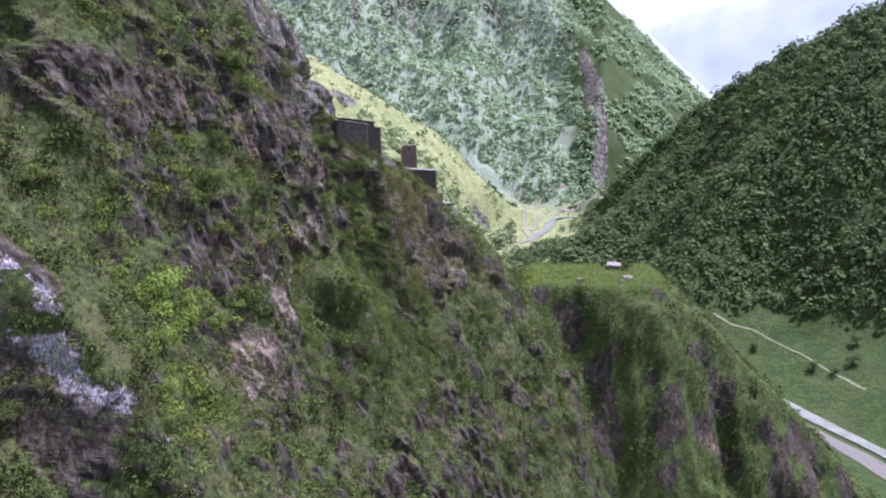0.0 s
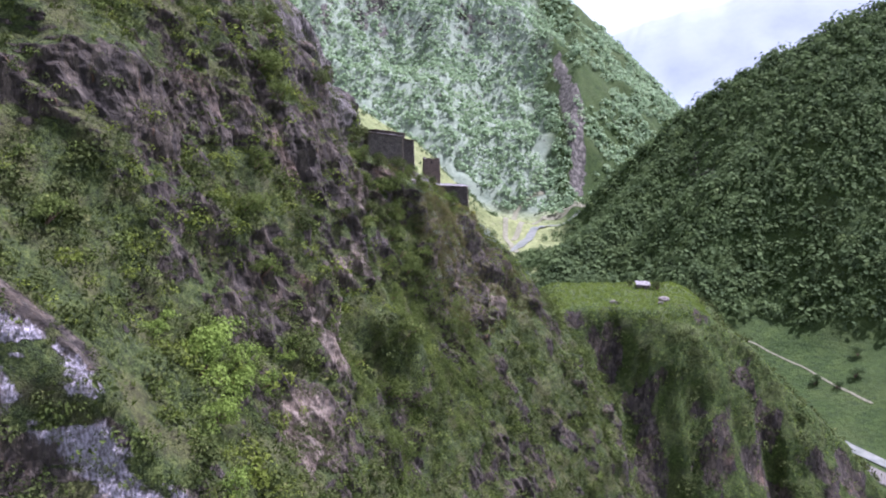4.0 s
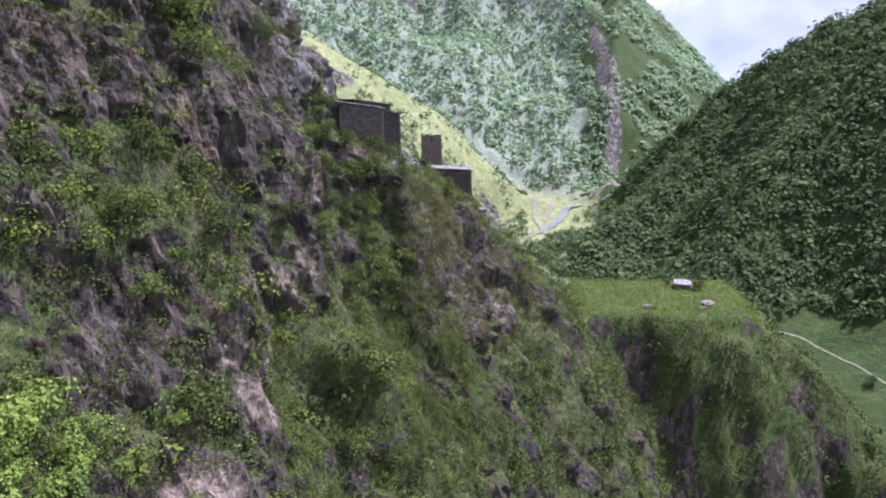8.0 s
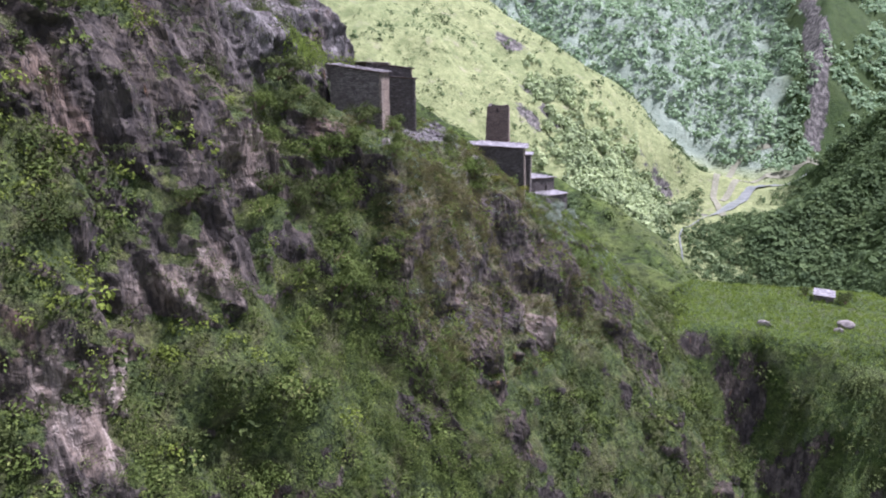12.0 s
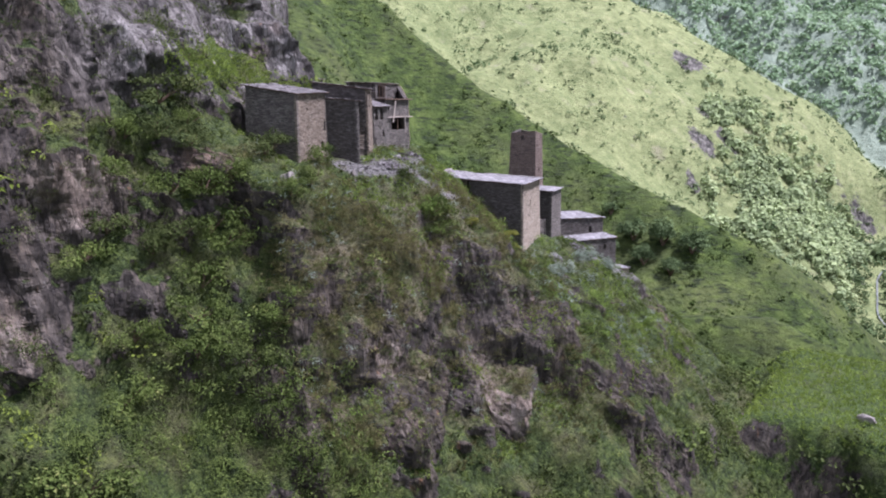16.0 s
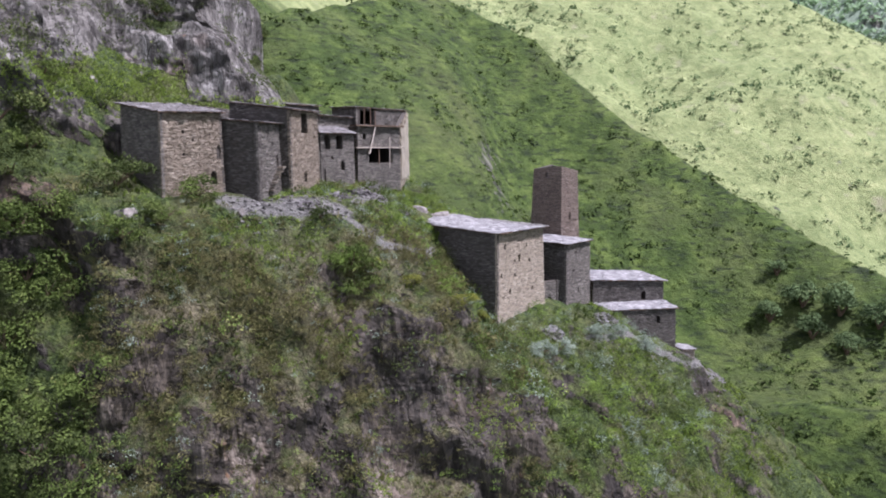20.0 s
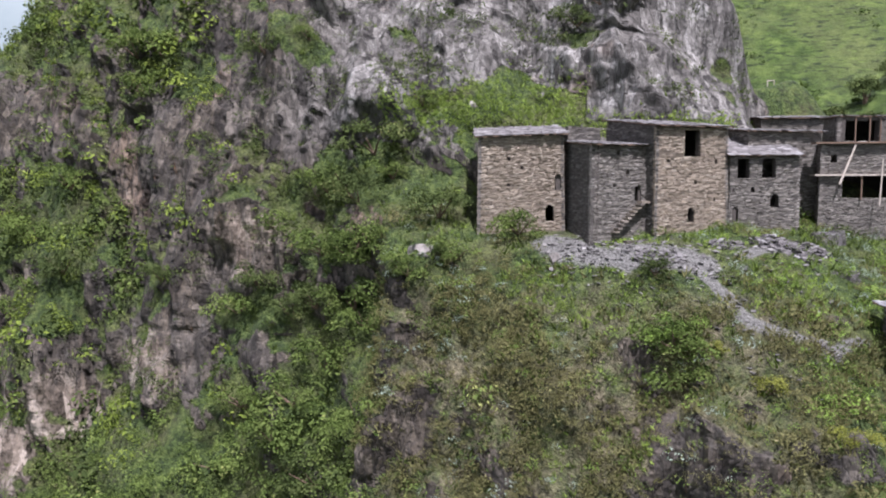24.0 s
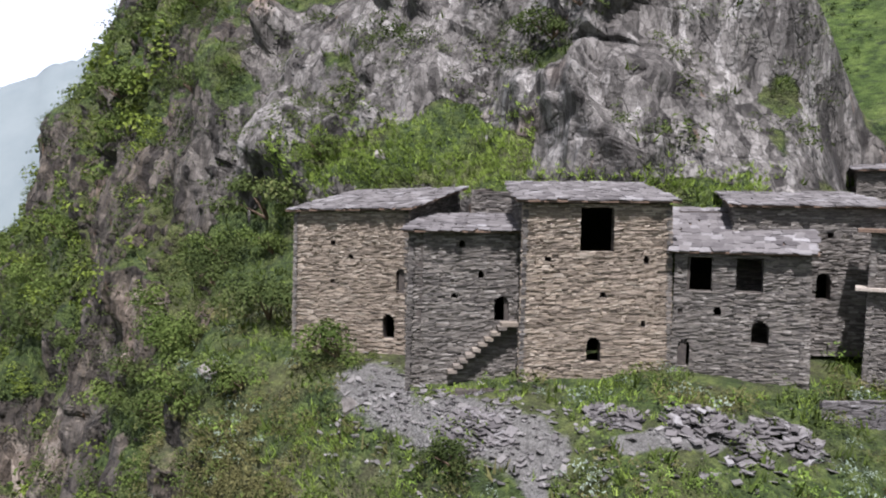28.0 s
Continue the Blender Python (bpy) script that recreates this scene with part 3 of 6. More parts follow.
gx = spread((-330, 330), 4.0, (-4200, 4200))
gy = spread((150, 1150), 4.0, (-4200, 4200))
GX, GY = np.meshgrid(gx, gy)
GZ = ground_height(GX, GY)
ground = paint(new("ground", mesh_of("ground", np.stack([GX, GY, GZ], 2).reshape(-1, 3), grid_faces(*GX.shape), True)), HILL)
GULLY = [(77, 965, 0), (79, 934, 0), (83, 877, 0), (86, 845, 0), (86, 826, 0), (80, 800, 0)]
gully_far = along(GULLY, GX, GY)[0] / (8 * (1 + 0.9 * fbm(GX / 14, GY / 30, 0.0, 3, 57)))
slope_rock = np.zeros(GX.shape)                         # bare rock on the bright slope: x, y, reach
for rx_, ry_, reach_ in ((-110, 584, 13), (-98, 600, 10), (-28, 656, 11), (-21, 630, 10), (-20, 612, 8), (1, 622, 7), (-31, 567, 6), (-19, 566, 5), (-142, 654, 16), (-116, 620, 15), (-105, 550, 7), (-150, 497, 4)):
    slope_rock = np.maximum(slope_rock, np.exp(-((GX - rx_) ** 2 + (GY - ry_) ** 2) / (0.75 * reach_) ** 2))
ground.data.attributes.new("rock", "FLOAT", "POINT").data.foreach_set("value", np.maximum(np.clip(1.6 - gully_far, 0, 1), slope_rock).astype(np.float32).ravel())
tagged(ground, "grassy mountain slopes and green valley floor", "ground", kind="structure")

# cross-sections of the flank: for each y, places (x, z) from the foot to the top
SECTIONS = []


def section(y, *places):
    SECTIONS.append((y, (*places, (places[-1][0] - 70, places[-1][1] - 80))))


section(-60, (10, 40), (-16, 70), (-35, 92), (-48, 104), (-60, 112), (-72, 118), (-86, 122), (-100, 126), (-120, 130), (-140, 132))
section(60, (2, 40), (-22, 80), (-40, 105), (-50, 118), (-62, 130), (-74, 137), (-86, 142), (-98, 145), (-114, 148), (-132, 150))
section(73, (-1, 40), (-22, 80), (-37, 105), (-48, 120), (-55, 133), (-62, 141), (-69, 146), (-77, 150), (-92, 156), (-112, 168))
section(78, (6, 40), (-13, 80), (-26, 105), (-37, 120), (-45.5, 133), (-55, 141), (-64, 146), (-72, 151), (-84, 160), (-104, 178))
section(82, (6, 40), (-14, 80), (-27, 105), (-38, 120), (-47, 133), (-56, 141), (-64, 146), (-72, 152), (-84, 162), (-104, 185))
section(95, (5, 40), (-15, 80), (-29, 105), (-39, 120), (-47, 133), (-53, 142), (-58, 148), (-66, 156), (-76, 168), (-98, 200))
section(107, (4, 40), (-16, 80), (-31, 105), (-38, 117), (-45, 132), (-49, 143), (-51, 150), (-55, 158), (-61, 168), (-82, 203))
section(121, (4, 40), (-14, 80), (-28, 105), (-35, 121), (-38, 132), (-43, 143), (-46, 150), (-48.5, 158), (-52, 168), (-72, 203))
section(131, (5, 40), (-13, 80), (-27, 105), (-34.5, 122), (-38, 133), (-41, 142), (-43, 149), (-46, 157), (-50, 168), (-70, 200))
section(141, (8, 40), (-10, 80), (-22, 105), (-31, 122), (-34, 134), (-36, 143), (-38, 149), (-42, 157), (-47, 167), (-68, 197))
section(152, (12, 40), (-6, 80), (-18, 105), (-27, 122), (-32, 135), (-36, 143), (-38.5, 149), (-41, 157), (-47.5, 165.5), (-69, 189))
section(160, (16, 40), (-2, 80), (-13, 105), (-22, 122), (-25, 134), (-28, 141.6), (-37, 148), (-40.5, 154), (-46.5, 162), (-65, 180))
section(168, (20, 40), (2, 80), (-10, 105), (-19, 122), (-23, 134), (-27.5, 142), (-36, 144.5), (-41.5, 152.5), (-45.5, 159.5), (-60, 175))
section(177, (26, 40), (8, 80), (-6, 105), (-16, 119), (-21, 134), (-27, 141.8), (-37, 144.5), (-42, 152), (-45.5, 158.5), (-56, 168))
section(184, (28, 40), (12, 80), (0, 103), (-12, 123), (-19, 134), (-28, 141.8), (-40, 144.8), (-44.5, 151.5), (-49, 155.8), (-56, 158.5))
section(187, (29.7, 40), (13.7, 80), (1.7, 102.6), (-11.6, 124), (-18.6, 132.6), (-28, 140.6), (-40, 144.3), (-46, 148.5), (-53, 149.8), (-62, 150.5))
section(191, (32, 40), (16, 80), (4, 102), (-11, 125), (-18, 130.8), (-28, 139), (-40, 143.6), (-47, 148), (-54, 151), (-66, 152))
section(199, (36, 40), (18, 80), (6, 100), (-9, 122), (-18, 130.3), (-27, 135.5), (-40, 142.6), (-47, 144.2), (-56, 144), (-70, 142))
section(207, (40, 40), (20, 80), (8, 100), (-7, 120), (-17, 129), (-26, 131.5), (-38, 134), (-46, 134), (-58, 131), (-72, 126))
section(215, (44, 40), (24, 78), (10, 98), (-8, 117.5), (-15, 125), (-25, 126.5), (-34, 124), (-44, 120), (-60, 116), (-76, 112))
section(224, (48, 40), (28, 76), (12, 98), (-8, 115.5), (-14, 120), (-22, 118), (-32, 112), (-44, 108), (-60, 104), (-76, 100))
section(238, (54, 40), (36, 70), (20, 86), (0, 96), (-12, 104), (-24, 100), (-36, 94), (-50, 90), (-64, 86), (-80, 82))


def flank(u, v):
    """Place on the flank: u metres along y, v from 0 (foot) to 1 (top)."""
    ys = np.array([s[0] for s in SECTIONS], float)
    tab = np.array([s[1] for s in SECTIONS], float)            # station, node, (x, z)
    i = np.clip(np.searchsorted(ys, u) - 1, 0, len(ys) - 2)
    f = (u - ys[i]) / (ys[i + 1] - ys[i])
    f = f * f * (3 - 2 * f) * 0.6 + f * 0.4
    n = tab.shape[1] - 1
    j = np.clip((v * n).astype(int), 0, n - 1)
    g = v * n - j

    def at(a, b):
        b = np.clip(b, 0, n)
        return tab[a, b]
    out = []
    for k in (0, 1):
        e = []
        for a in (i, i + 1):
            p0, p1, p2, p3 = (at(a, j + q)[..., k] for q in (-1, 0, 1, 2))
            m1, m2 = (p2 - p0) * 0.4, (p3 - p1) * 0.4
            h = p1 * (2 * g ** 3 - 3 * g ** 2 + 1) + m1 * (g ** 3 - 2 * g ** 2 + g) + p2 * (3 * g ** 2 - 2 * g ** 3) + m2 * (g ** 3 - g ** 2)
            e.append(h)
        out.append(e[0] * (1 - f) + e[1] * f)
    return out[0], out[1]


fu = np.concatenate([np.arange(-60, 60, 3.0), np.arange(60, 238, 0.38)])
fv = np.linspace(0, 1, 430)
U, V = np.meshgrid(fu, fv)
FX, FZ = flank(U, V)
FP = np.stack([FX, U, FZ], 2)


def grid_normals(P):
    du, dv = np.gradient(P, axis=1), np.gradient(P, axis=0)
    n = np.cross(du, dv)
    return n / (np.linalg.norm(n, axis=2, keepdims=True) + 1e-9)


FN = grid_normals(FP)
if FN[100, 200, 0] < 0:
    FN = -FN
steepness = np.clip((0.86 - FN[..., 2]) / 0.35, 0.10, 1.0)
px_, py_, pz_ = FP[..., 0], FP[..., 1], FP[..., 2]
# where bare rock stands out, where turf holds, where the rock is freshly broken and tan, or white with lichen:
# y, z, reach along y, reach in height, amount
OUTCROPS, HOLLOWS, FRESH, LICHEN = [], [], [], []


def outcrops(*spots):
    OUTCROPS.extend(spots)


def hollows(*spots):
    HOLLOWS.extend(spots)


def spread_of(spots):
    """The strongest of many soft spots, at the flank's places; they lean with the beds of the rock."""
    most = np.zeros(py_.shape)
    lean = fbm(py_ / 3.0, pz_ / 5.0, px_ / 4.0, 3, 88)
    for oy, oz, ry, rz, amount in spots:
        most = np.maximum(most, amount * np.exp(-np.abs(((py_ - oy + 0.18 * (pz_ - oz)) / ry + 0.5 * lean)) ** 2.4 - np.abs((pz_ - oz) / rz + 0.4 * lean) ** 2.4))
    return most


outcrops((80, 122, 3.0, 2.6, 0.6), (74, 126, 2.0, 12, 0.8), (78.3, 137.1, 1.8, 5.9, 1), (103.8, 142.7, 2.4, 2.1, 0.6), (105.3, 129.7, 3.3, 2.6, 0.9), (105.4, 154.3, 11.3, 3.7, 0.8))
outcrops((106.8, 151.4, 2.9, 2.6, 0.8), (108.9, 115.3, 5.7, 4.6, 1), (109.7, 129.8, 4, 5.8, 1), (111.8, 118.7, 4.2, 2.5, 1), (114, 131.5, 3, 4.3, 0.9), (115.3, 151.1, 4.9, 2.6, 0.8))
outcrops((116.3, 136.9, 1.7, 2, 0.7), (120.9, 123.2, 2.6, 4.9, 1), (122.8, 125, 2.1, 3.4, 0.8), (126.3, 127, 3.5, 5.7, 0.8), (126.7, 136.3, 1.1, 2.4, 0.7), (126.9, 149.6, 4.8, 2.9, 0.8))
outcrops((131.5, 150.4, 7.9, 4.2, 0.8), (133.7, 131, 5.6, 2.5, 0.9), (137.8, 131.9, 4, 3.9, 0.9), (138, 141.3, 3.3, 3.2, 0.7), (140.8, 153.7, 1.9, 4.9, 0.6), (141.8, 133.5, 2.1, 1.8, 0.8))
outcrops((141.8, 151.3, 2.4, 3.3, 0.6), (144.2, 141.4, 2.4, 3.8, 1), (145.5, 162.9, 3.8, 3.3, 0.8), (146, 132.6, 4, 1.9, 0.6), (146.1, 141.9, 3.6, 2.2, 1), (146.2, 151.6, 4.6, 3.9, 0.7))
outcrops((150, 143.6, 1.1, 3.2, 0.6), (152.5, 152.2, 1.7, 3.2, 0.8), (153.8, 153.5, 3.1, 2.2, 1), (154.3, 113.6, 2.5, 2.3, 0.6), (154.5, 146.3, 1.9, 2.7, 0.7), (157.2, 141.5, 1.1, 2.3, 0.7))
outcrops((158.8, 131.7, 3.5, 5.9, 0.9), (161.1, 130.5, 1.9, 4.5, 0.8), (164.1, 126, 2.5, 2.3, 0.6), (167.4, 123.3, 2.3, 2.5, 0.7), (173.3, 120.1, 7.9, 3.1, 0.9), (176.5, 132.5, 2.1, 1.7, 0.6), (171, 160, 9, 6, 0.35))
outcrops((177.5, 117.3, 3.3, 4.6, 1), (183.3, 132.9, 1.8, 1.8, 0.6), (183.8, 125.3, 2.8, 2.1, 0.7), (185.8, 133.2, 3.2, 1.9, 0.5), (187.2, 123.8, 3.6, 2.1, 0.9), (192.9, 116.3, 6, 2.9, 0.8))
outcrops((195.6, 109.8, 6.5, 5.2, 0.6), (203.8, 107.1, 2.9, 3.1, 0.7))
hollows((181, 159, 2.0, 3.0, 0.9), (183, 156.6, 2.2, 1.3, 0.9), (166, 155.5, 2.0, 1.6, 0.8), (170, 164, 2.5, 3, 0.8))
hollows((93.3, 143.2, 3.9, 4.9, 0.6), (94, 128, 9.3, 3.2, 1), (96.3, 148.5, 2.5, 8.2, 0.6), (111.7, 123.8, 3.9, 2.2, 0.6), (115.1, 140.6, 4.5, 2.8, 0.8), (119.5, 145, 2.5, 1.7, 0.8))
hollows((120.3, 147, 4.4, 2.8, 0.5), (122.4, 140.8, 2.6, 1.5, 0.7), (122.8, 157.1, 7.8, 2, 0.45), (123.9, 164.8, 8.2, 2.5, 0.3), (126.7, 158.3, 6.2, 1.5, 0.45), (131.1, 158.6, 5.5, 2.2, 0.55))
hollows((134.8, 155.4, 5.7, 1.3, 0.5), (134.9, 120.9, 7.5, 4.9, 1), (141.4, 117.6, 5.8, 4.3, 0.6), (143, 122.4, 6.4, 4, 0.8), (144.7, 136.5, 3.1, 1.4, 0.8), (147.2, 153.7, 2.3, 1.8, 0.3))
hollows((147.8, 158.3, 2.7, 1.9, 0.8), (151.8, 125.2, 3.4, 4.7, 0.5), (152.7, 132.4, 3.4, 4.8, 1), (154.8, 147.5, 4.2, 3.8, 0.9), (155.5, 136.8, 2.9, 4.7, 0.9), (155.8, 133.5, 1.9, 6.4, 1))
hollows((156.1, 141.6, 3.6, 1.1, 0.8), (157.8, 160.3, 1.4, 1, 0.5), (157.9, 134.4, 2.2, 3, 1), (159, 142.2, 3.5, 0.8, 0.9), (161.7, 144.7, 2.4, 1.5, 0.8), (165, 152.6, 4.5, 1.4, 1))
hollows((166.1, 142.5, 4.3, 0.7, 0.9), (167.7, 141.7, 5, 1.3, 0.8), (168.9, 137.8, 6.9, 3.6, 0.4), (172.2, 131.9, 6.5, 3.5, 0.5), (172.3, 160.3, 2.1, 2.5, 0.9), (178, 136.9, 1.5, 2.1, 0.8))
hollows((180.8, 113.8, 5.2, 3.7, 0.6), (183.9, 114, 4, 2.7, 0.5), (190, 128, 3.7, 1.1, 0.8), (201.9, 125.8, 6.3, 1.2, 0.8))
FRESH.extend(((78, 123.7, 3.8, 1.3, 0.7), (108.4, 114.7, 5.3, 3.8, 0.8), (111.3, 118.3, 3.5, 2, 0.8), (120.9, 123.2, 2.1, 4.9, 1), (125.7, 126, 3.7, 3.7, 0.8), (133.6, 130.5, 4.2, 2, 0.6), (137.4, 131.3, 2.8, 3.3, 0.6), (143.9, 140.9, 1.8, 2.8, 0.6), (144.2, 142.1, 3.3, 1.7, 0.9), (167.3, 122.9, 1.8, 2.1, 0.6), (177.9, 117.9, 2.9, 4.1, 1)))
LICHEN.extend(((76.6, 125, 1.1, 10, 1), (76.5, 133.6, 1.3, 4.5, 1), (80.5, 128, 2, 3, 0.5), (87, 125, 2, 2, 0.45)))
veg = fbm(py_ / 5, (pz_ + 0.6 * py_) / 9, px_ / 6, 4, 91) * 0.75 + fbm(py_ / 24, pz_ / 30, px_ / 28, 2, 92) * 0.2 + fbm((py_ + 0.2 * pz_) / 1.9, (pz_ + 0.35 * py_) / 2.3, px_ / 2.4, 3, 94) * 0.5 + 0.06
veg = veg - 0.02 * np.clip((py_ - 100) / 10, 0, 1) * np.clip((158 - py_) / 6, 0, 1) * np.clip((pz_ - 124) / 6, 0, 1)          # the long wall left of the houses
veg = veg - 0.15 * np.exp(-((py_ - 167) / 10.0) ** 4 - ((pz_ - 128) / 11.0) ** 4)                                                # the broken spur under them
veg = veg + 0.66 * spread_of(HOLLOWS) - 0.80 * spread_of(OUTCROPS)
bare_rock = np.clip(0.75 - 1.3 * (veg + 0.35 * np.clip(FN[..., 2], 0, 1)), 0.12, 1.0)
spur_ = np.clip((py_ - 152) / 8, 0, 1) * np.clip((146 - pz_) / 4, 0, 1)
lean_ = (pz_ - 130) * (0.12 - 0.37 * spur_)
bulge = fbm(py_ / 15, pz_ / 24, px_ / 22, 3, 21) * 0.9
flutes = ridged((py_ + lean_) / 6.0, pz_ / 34, px_ / 14, 4, 31) * (1.7 - 0.9 * spur_) * bare_rock
strata = ridged(py_ / 22 + 0.3, (pz_ - 0.35 * py_) / 9.0, px_ / 20, 3, 36) * 0.3 * bare_rock
ribs = np.zeros(py_.shape)                              # buttresses and gullies: y, z, reach along y, reach in height, metres
for oy_, oz_, ry_, rz_, amount_ in ((97, 152, 4, 7, 3.0), (104, 158, 4, 8, 4.0), (109, 140, 3.5, 4, 2.8), (121, 131, 3, 5, 2.0), (128, 130, 3, 5, -2.6), (134, 122, 4, 5, 3.2), (141, 117, 5, 9, 3.6), (131, 149, 3, 4, 1.5), (151, 128, 3, 5, 1.9), (156.6, 137, 1.8, 4, -2.2),
                                    (183, 119, 3, 4, -2.4), (191, 109, 4, 5, -2.4), (145, 160, 3, 4, 1.6), (178, 161, 2, 4, -1.4), (92, 132, 4, 3, -2.0), (81, 124, 3, 4, 1.2), (177, 119, 2.5, 4, 1.2),
                                    (175, 156, 3.0, 8, 1.8), (167, 158, 1.5, 6, -1.6), (162, 158, 2.5, 6, 1.0), (153.5, 153.5, 2.0, 2.5, 1.2), (147, 157, 2, 5, 0.8), (141, 155, 2, 6, -1.0), (75.5, 124, 2.2, 10, -1.6)):
    ribs += amount_ * np.exp(-(((py_ - oy_ + 0.15 * (pz_ - oz_)) / ry_) ** 2 + ((pz_ - oz_) / rz_) ** 2))
humps = (fbm(py_ / 3.6, pz_ / 4.5, px_ / 4, 3, 47) * 1.2 + fbm(py_ / 9, pz_ / 9, px_ / 9, 2, 49) * 0.6) * (1 - 0.6 * bare_rock)
rough = (ridged((py_ + lean_) / 1.4, pz_ / 7.0, px_ / 6.0, 4, 41) * 0.45 + fbm(py_ / 1.3, pz_ / 1.3, px_ / 1.3, 3, 43) * 0.15) * (0.25 + 0.75 * bare_rock)


def slabs(x, y, z, seed):
    """Rock broken into slabs: each cell stands in or out and leans its own way; also the height within each cell."""
    ix, iy, iz = (np.floor(v).astype(np.int64) for v in (x, y, z))
    best, out, rise = np.full(x.shape, 1e9), np.zeros(x.shape), np.zeros(x.shape)
    for dx in (-1, 0, 1):
        for dy in (-1, 0, 1):
            for dz in (-1, 0, 1):
                jx, jy, jz = ix + dx, iy + dy, iz + dz
                ox, oy, oz = (k + lattice(jx, jy, jz, seed + q) for q, k in enumerate((jx, jy, jz)))
                d = (x - ox) ** 2 + (y - oy) ** 2 + (z - oz) ** 2
                lift = lattice(jx, jy, jz, seed + 5) * 2 - 1
                lean = (lattice(jx, jy, jz, seed + 6) * 2 - 1) * (y - oy) + (lattice(jx, jy, jz, seed + 7) - 0.3) * 0.5 * (z - oz)
                out = np.where(d < best, lift + 0.6 * lean, out)
                rise = np.where(d < best, z - oz, rise)
                best = np.minimum(best, d)
    return out, rise


rocky = np.clip((pz_ - 148) / 6, 0, 1) * np.clip((py_ - 112) / 25, 0, 1)
warp = fbm(py_ / 5, pz_ / 5, px_ / 5, 2, 45) * 1.2
big, _ = slabs(px_ / 15.0, (py_ + 1.6 * warp + lean_) / 3.4, (pz_ + 3 * warp) / 13.0, 61)
small, _ = slabs(px_ / 8.0, (py_ + 0.5 * warp + lean_) / 1.05, (pz_ + 3 * warp) / 7.0, 67)
_, step = slabs(px_ / 14.0, (py_ + 1.4 * warp + lean_) / 3.4, (pz_ + 2 * warp) / 9.0, 73)
slope_ = np.clip(-np.gradient(FX, axis=0) / np.maximum(np.gradient(FZ, axis=0), 0.05), 0, 1.1)
big = big * (0.8 + 0.7 * rocky - 0.35 * spur_) * bare_rock
small = small * (0.34 + 0.2 * rocky) * bare_rock
step = np.clip(step * 9.0, -3.4, 3.4) * slope_ * (0.3 + 0.3 * np.clip((py_ - 148) / 8, 0, 1)) * np.clip((151 - pz_) / 4, 0.15, 1) * np.clip(bare_rock * 1.6 - 0.2, 0, 1)          # upright faces with ledges between


def softened(a):
    p = np.pad(a, 1, mode="edge")
    return sum(p[i:i + a.shape[0], j:j + a.shape[1]] * (2 - abs(i - 1)) * (2 - abs(j - 1)) for i in range(3) for j in range(3)) / 16


big, small, step = softened(big), softened(small), softened(step)
calm = (1 - 0.75 * np.clip((py_ - 178) / 6, 0, 1) * np.clip((pz_ - 148) / 3, 0, 1)) * (1 - 0.35 * np.clip((pz_ - 164) / 6, 0, 1)) - 0.55 * np.clip((84 - py_) / 4, 0, 1) - 0.2 * np.clip((pz_ - 149) / 6, 0, 1) * np.clip((py_ - 168) / 8, 0, 1)
FP = FP + FN * (calm * (bulge + ribs + humps + flutes + strata + rough + big + small) * steepness)[..., None]
FP[..., 0] += calm * step * steepness
FP[..., 2] += fbm(px_ / 2.5, py_ / 2.5, 0.0, 3, 71) * 0.25
FN2 = grid_normals(FP)
FN2 = FN2 if FN2[100, 200, 0] > 0 else -FN2
x_, y_, z_ = FP[..., 0], FP[..., 1], FP[..., 2]
crag = np.clip((z_ - 147.5) / 4, 0, 1) * np.clip((y_ - 144) / 8, 0, 1) * np.clip((190 - y_) / 4, 0, 1)          # the bare crag over the village
turf = FN2[..., 2] * 0.7 + veg - 0.68 * crag + (0.9 * np.exp(-((z_ - 152.6) / 2.0) ** 2) * (y_ > 156) * (y_ < 172) + 0.8 * np.exp(-((z_ - 151.0) / 0.9) ** 2) * (y_ >= 172) * (y_ < 183)) * (x_ < -36)
TURF = np.clip((turf + 0.08) / 0.44, 0, 1)
# the bare paths and scree between the houses
PATHS = [[(-28.7, 170.3, 0), (-27.2, 173.0, 0), (-27.0, 176.5, 0), (-26.8, 180.0, 0)], [(-26.8, 179.0, 0), (-25.2, 180.8, 0), (-23.9, 181.8, 0), (-22.8, 183.2, 0), (-22.4, 185.5, 0), (-24.0, 188.8, 0)], [(-15.5, 201, 0), (-15.5, 208, 0), (-13.0, 214, 0), (-12.0, 221, 0)], [(-28.0, 182.6, 0), (-29.4, 185.0, 0), (-31.2, 186.4, 0)]]
DRY = np.clip((y_ - 158) / 3, 0, 1) * np.clip((188 - y_) / 5, 0, 1) * np.clip((z_ - 114) / 4, 0, 1) * np.clip((140.5 - z_) / 2, 0, 1) * np.clip(0.75 + 1.2 * fbm(y_ / 5, z_ / 6, x_ / 5, 3, 221), 0, 1)          # parched scrub on the spur
BARE = np.zeros(x_.shape)
for way_, wide_ in zip(PATHS, (1.4, 0.42, 0.5, 0.8)):
    d_, _ = along(way_, x_, y_)
    BARE = np.maximum(BARE, np.clip(1.25 - d_ / (wide_ * (1 + 0.6 * fbm(x_ / 2.2, y_ / 2.2, 0.0, 3, 97))), 0, 1))
BARE = BARE * (z_ > 117) * (FN2[..., 2] > 0.3)
flank_ob = paint(new("cliff", mesh_of("cliff", FP.reshape(-1, 3), grid_faces(*U.shape)[:, ::-1], True)), CLIFF)
quad_turf = (TURF[:-1, :-1] + TURF[1:, 1:]) / 2
flank_ob.data.polygons.foreach_set("use_smooth", (quad_turf > 0.35).ravel())     # broken rock keeps its facets
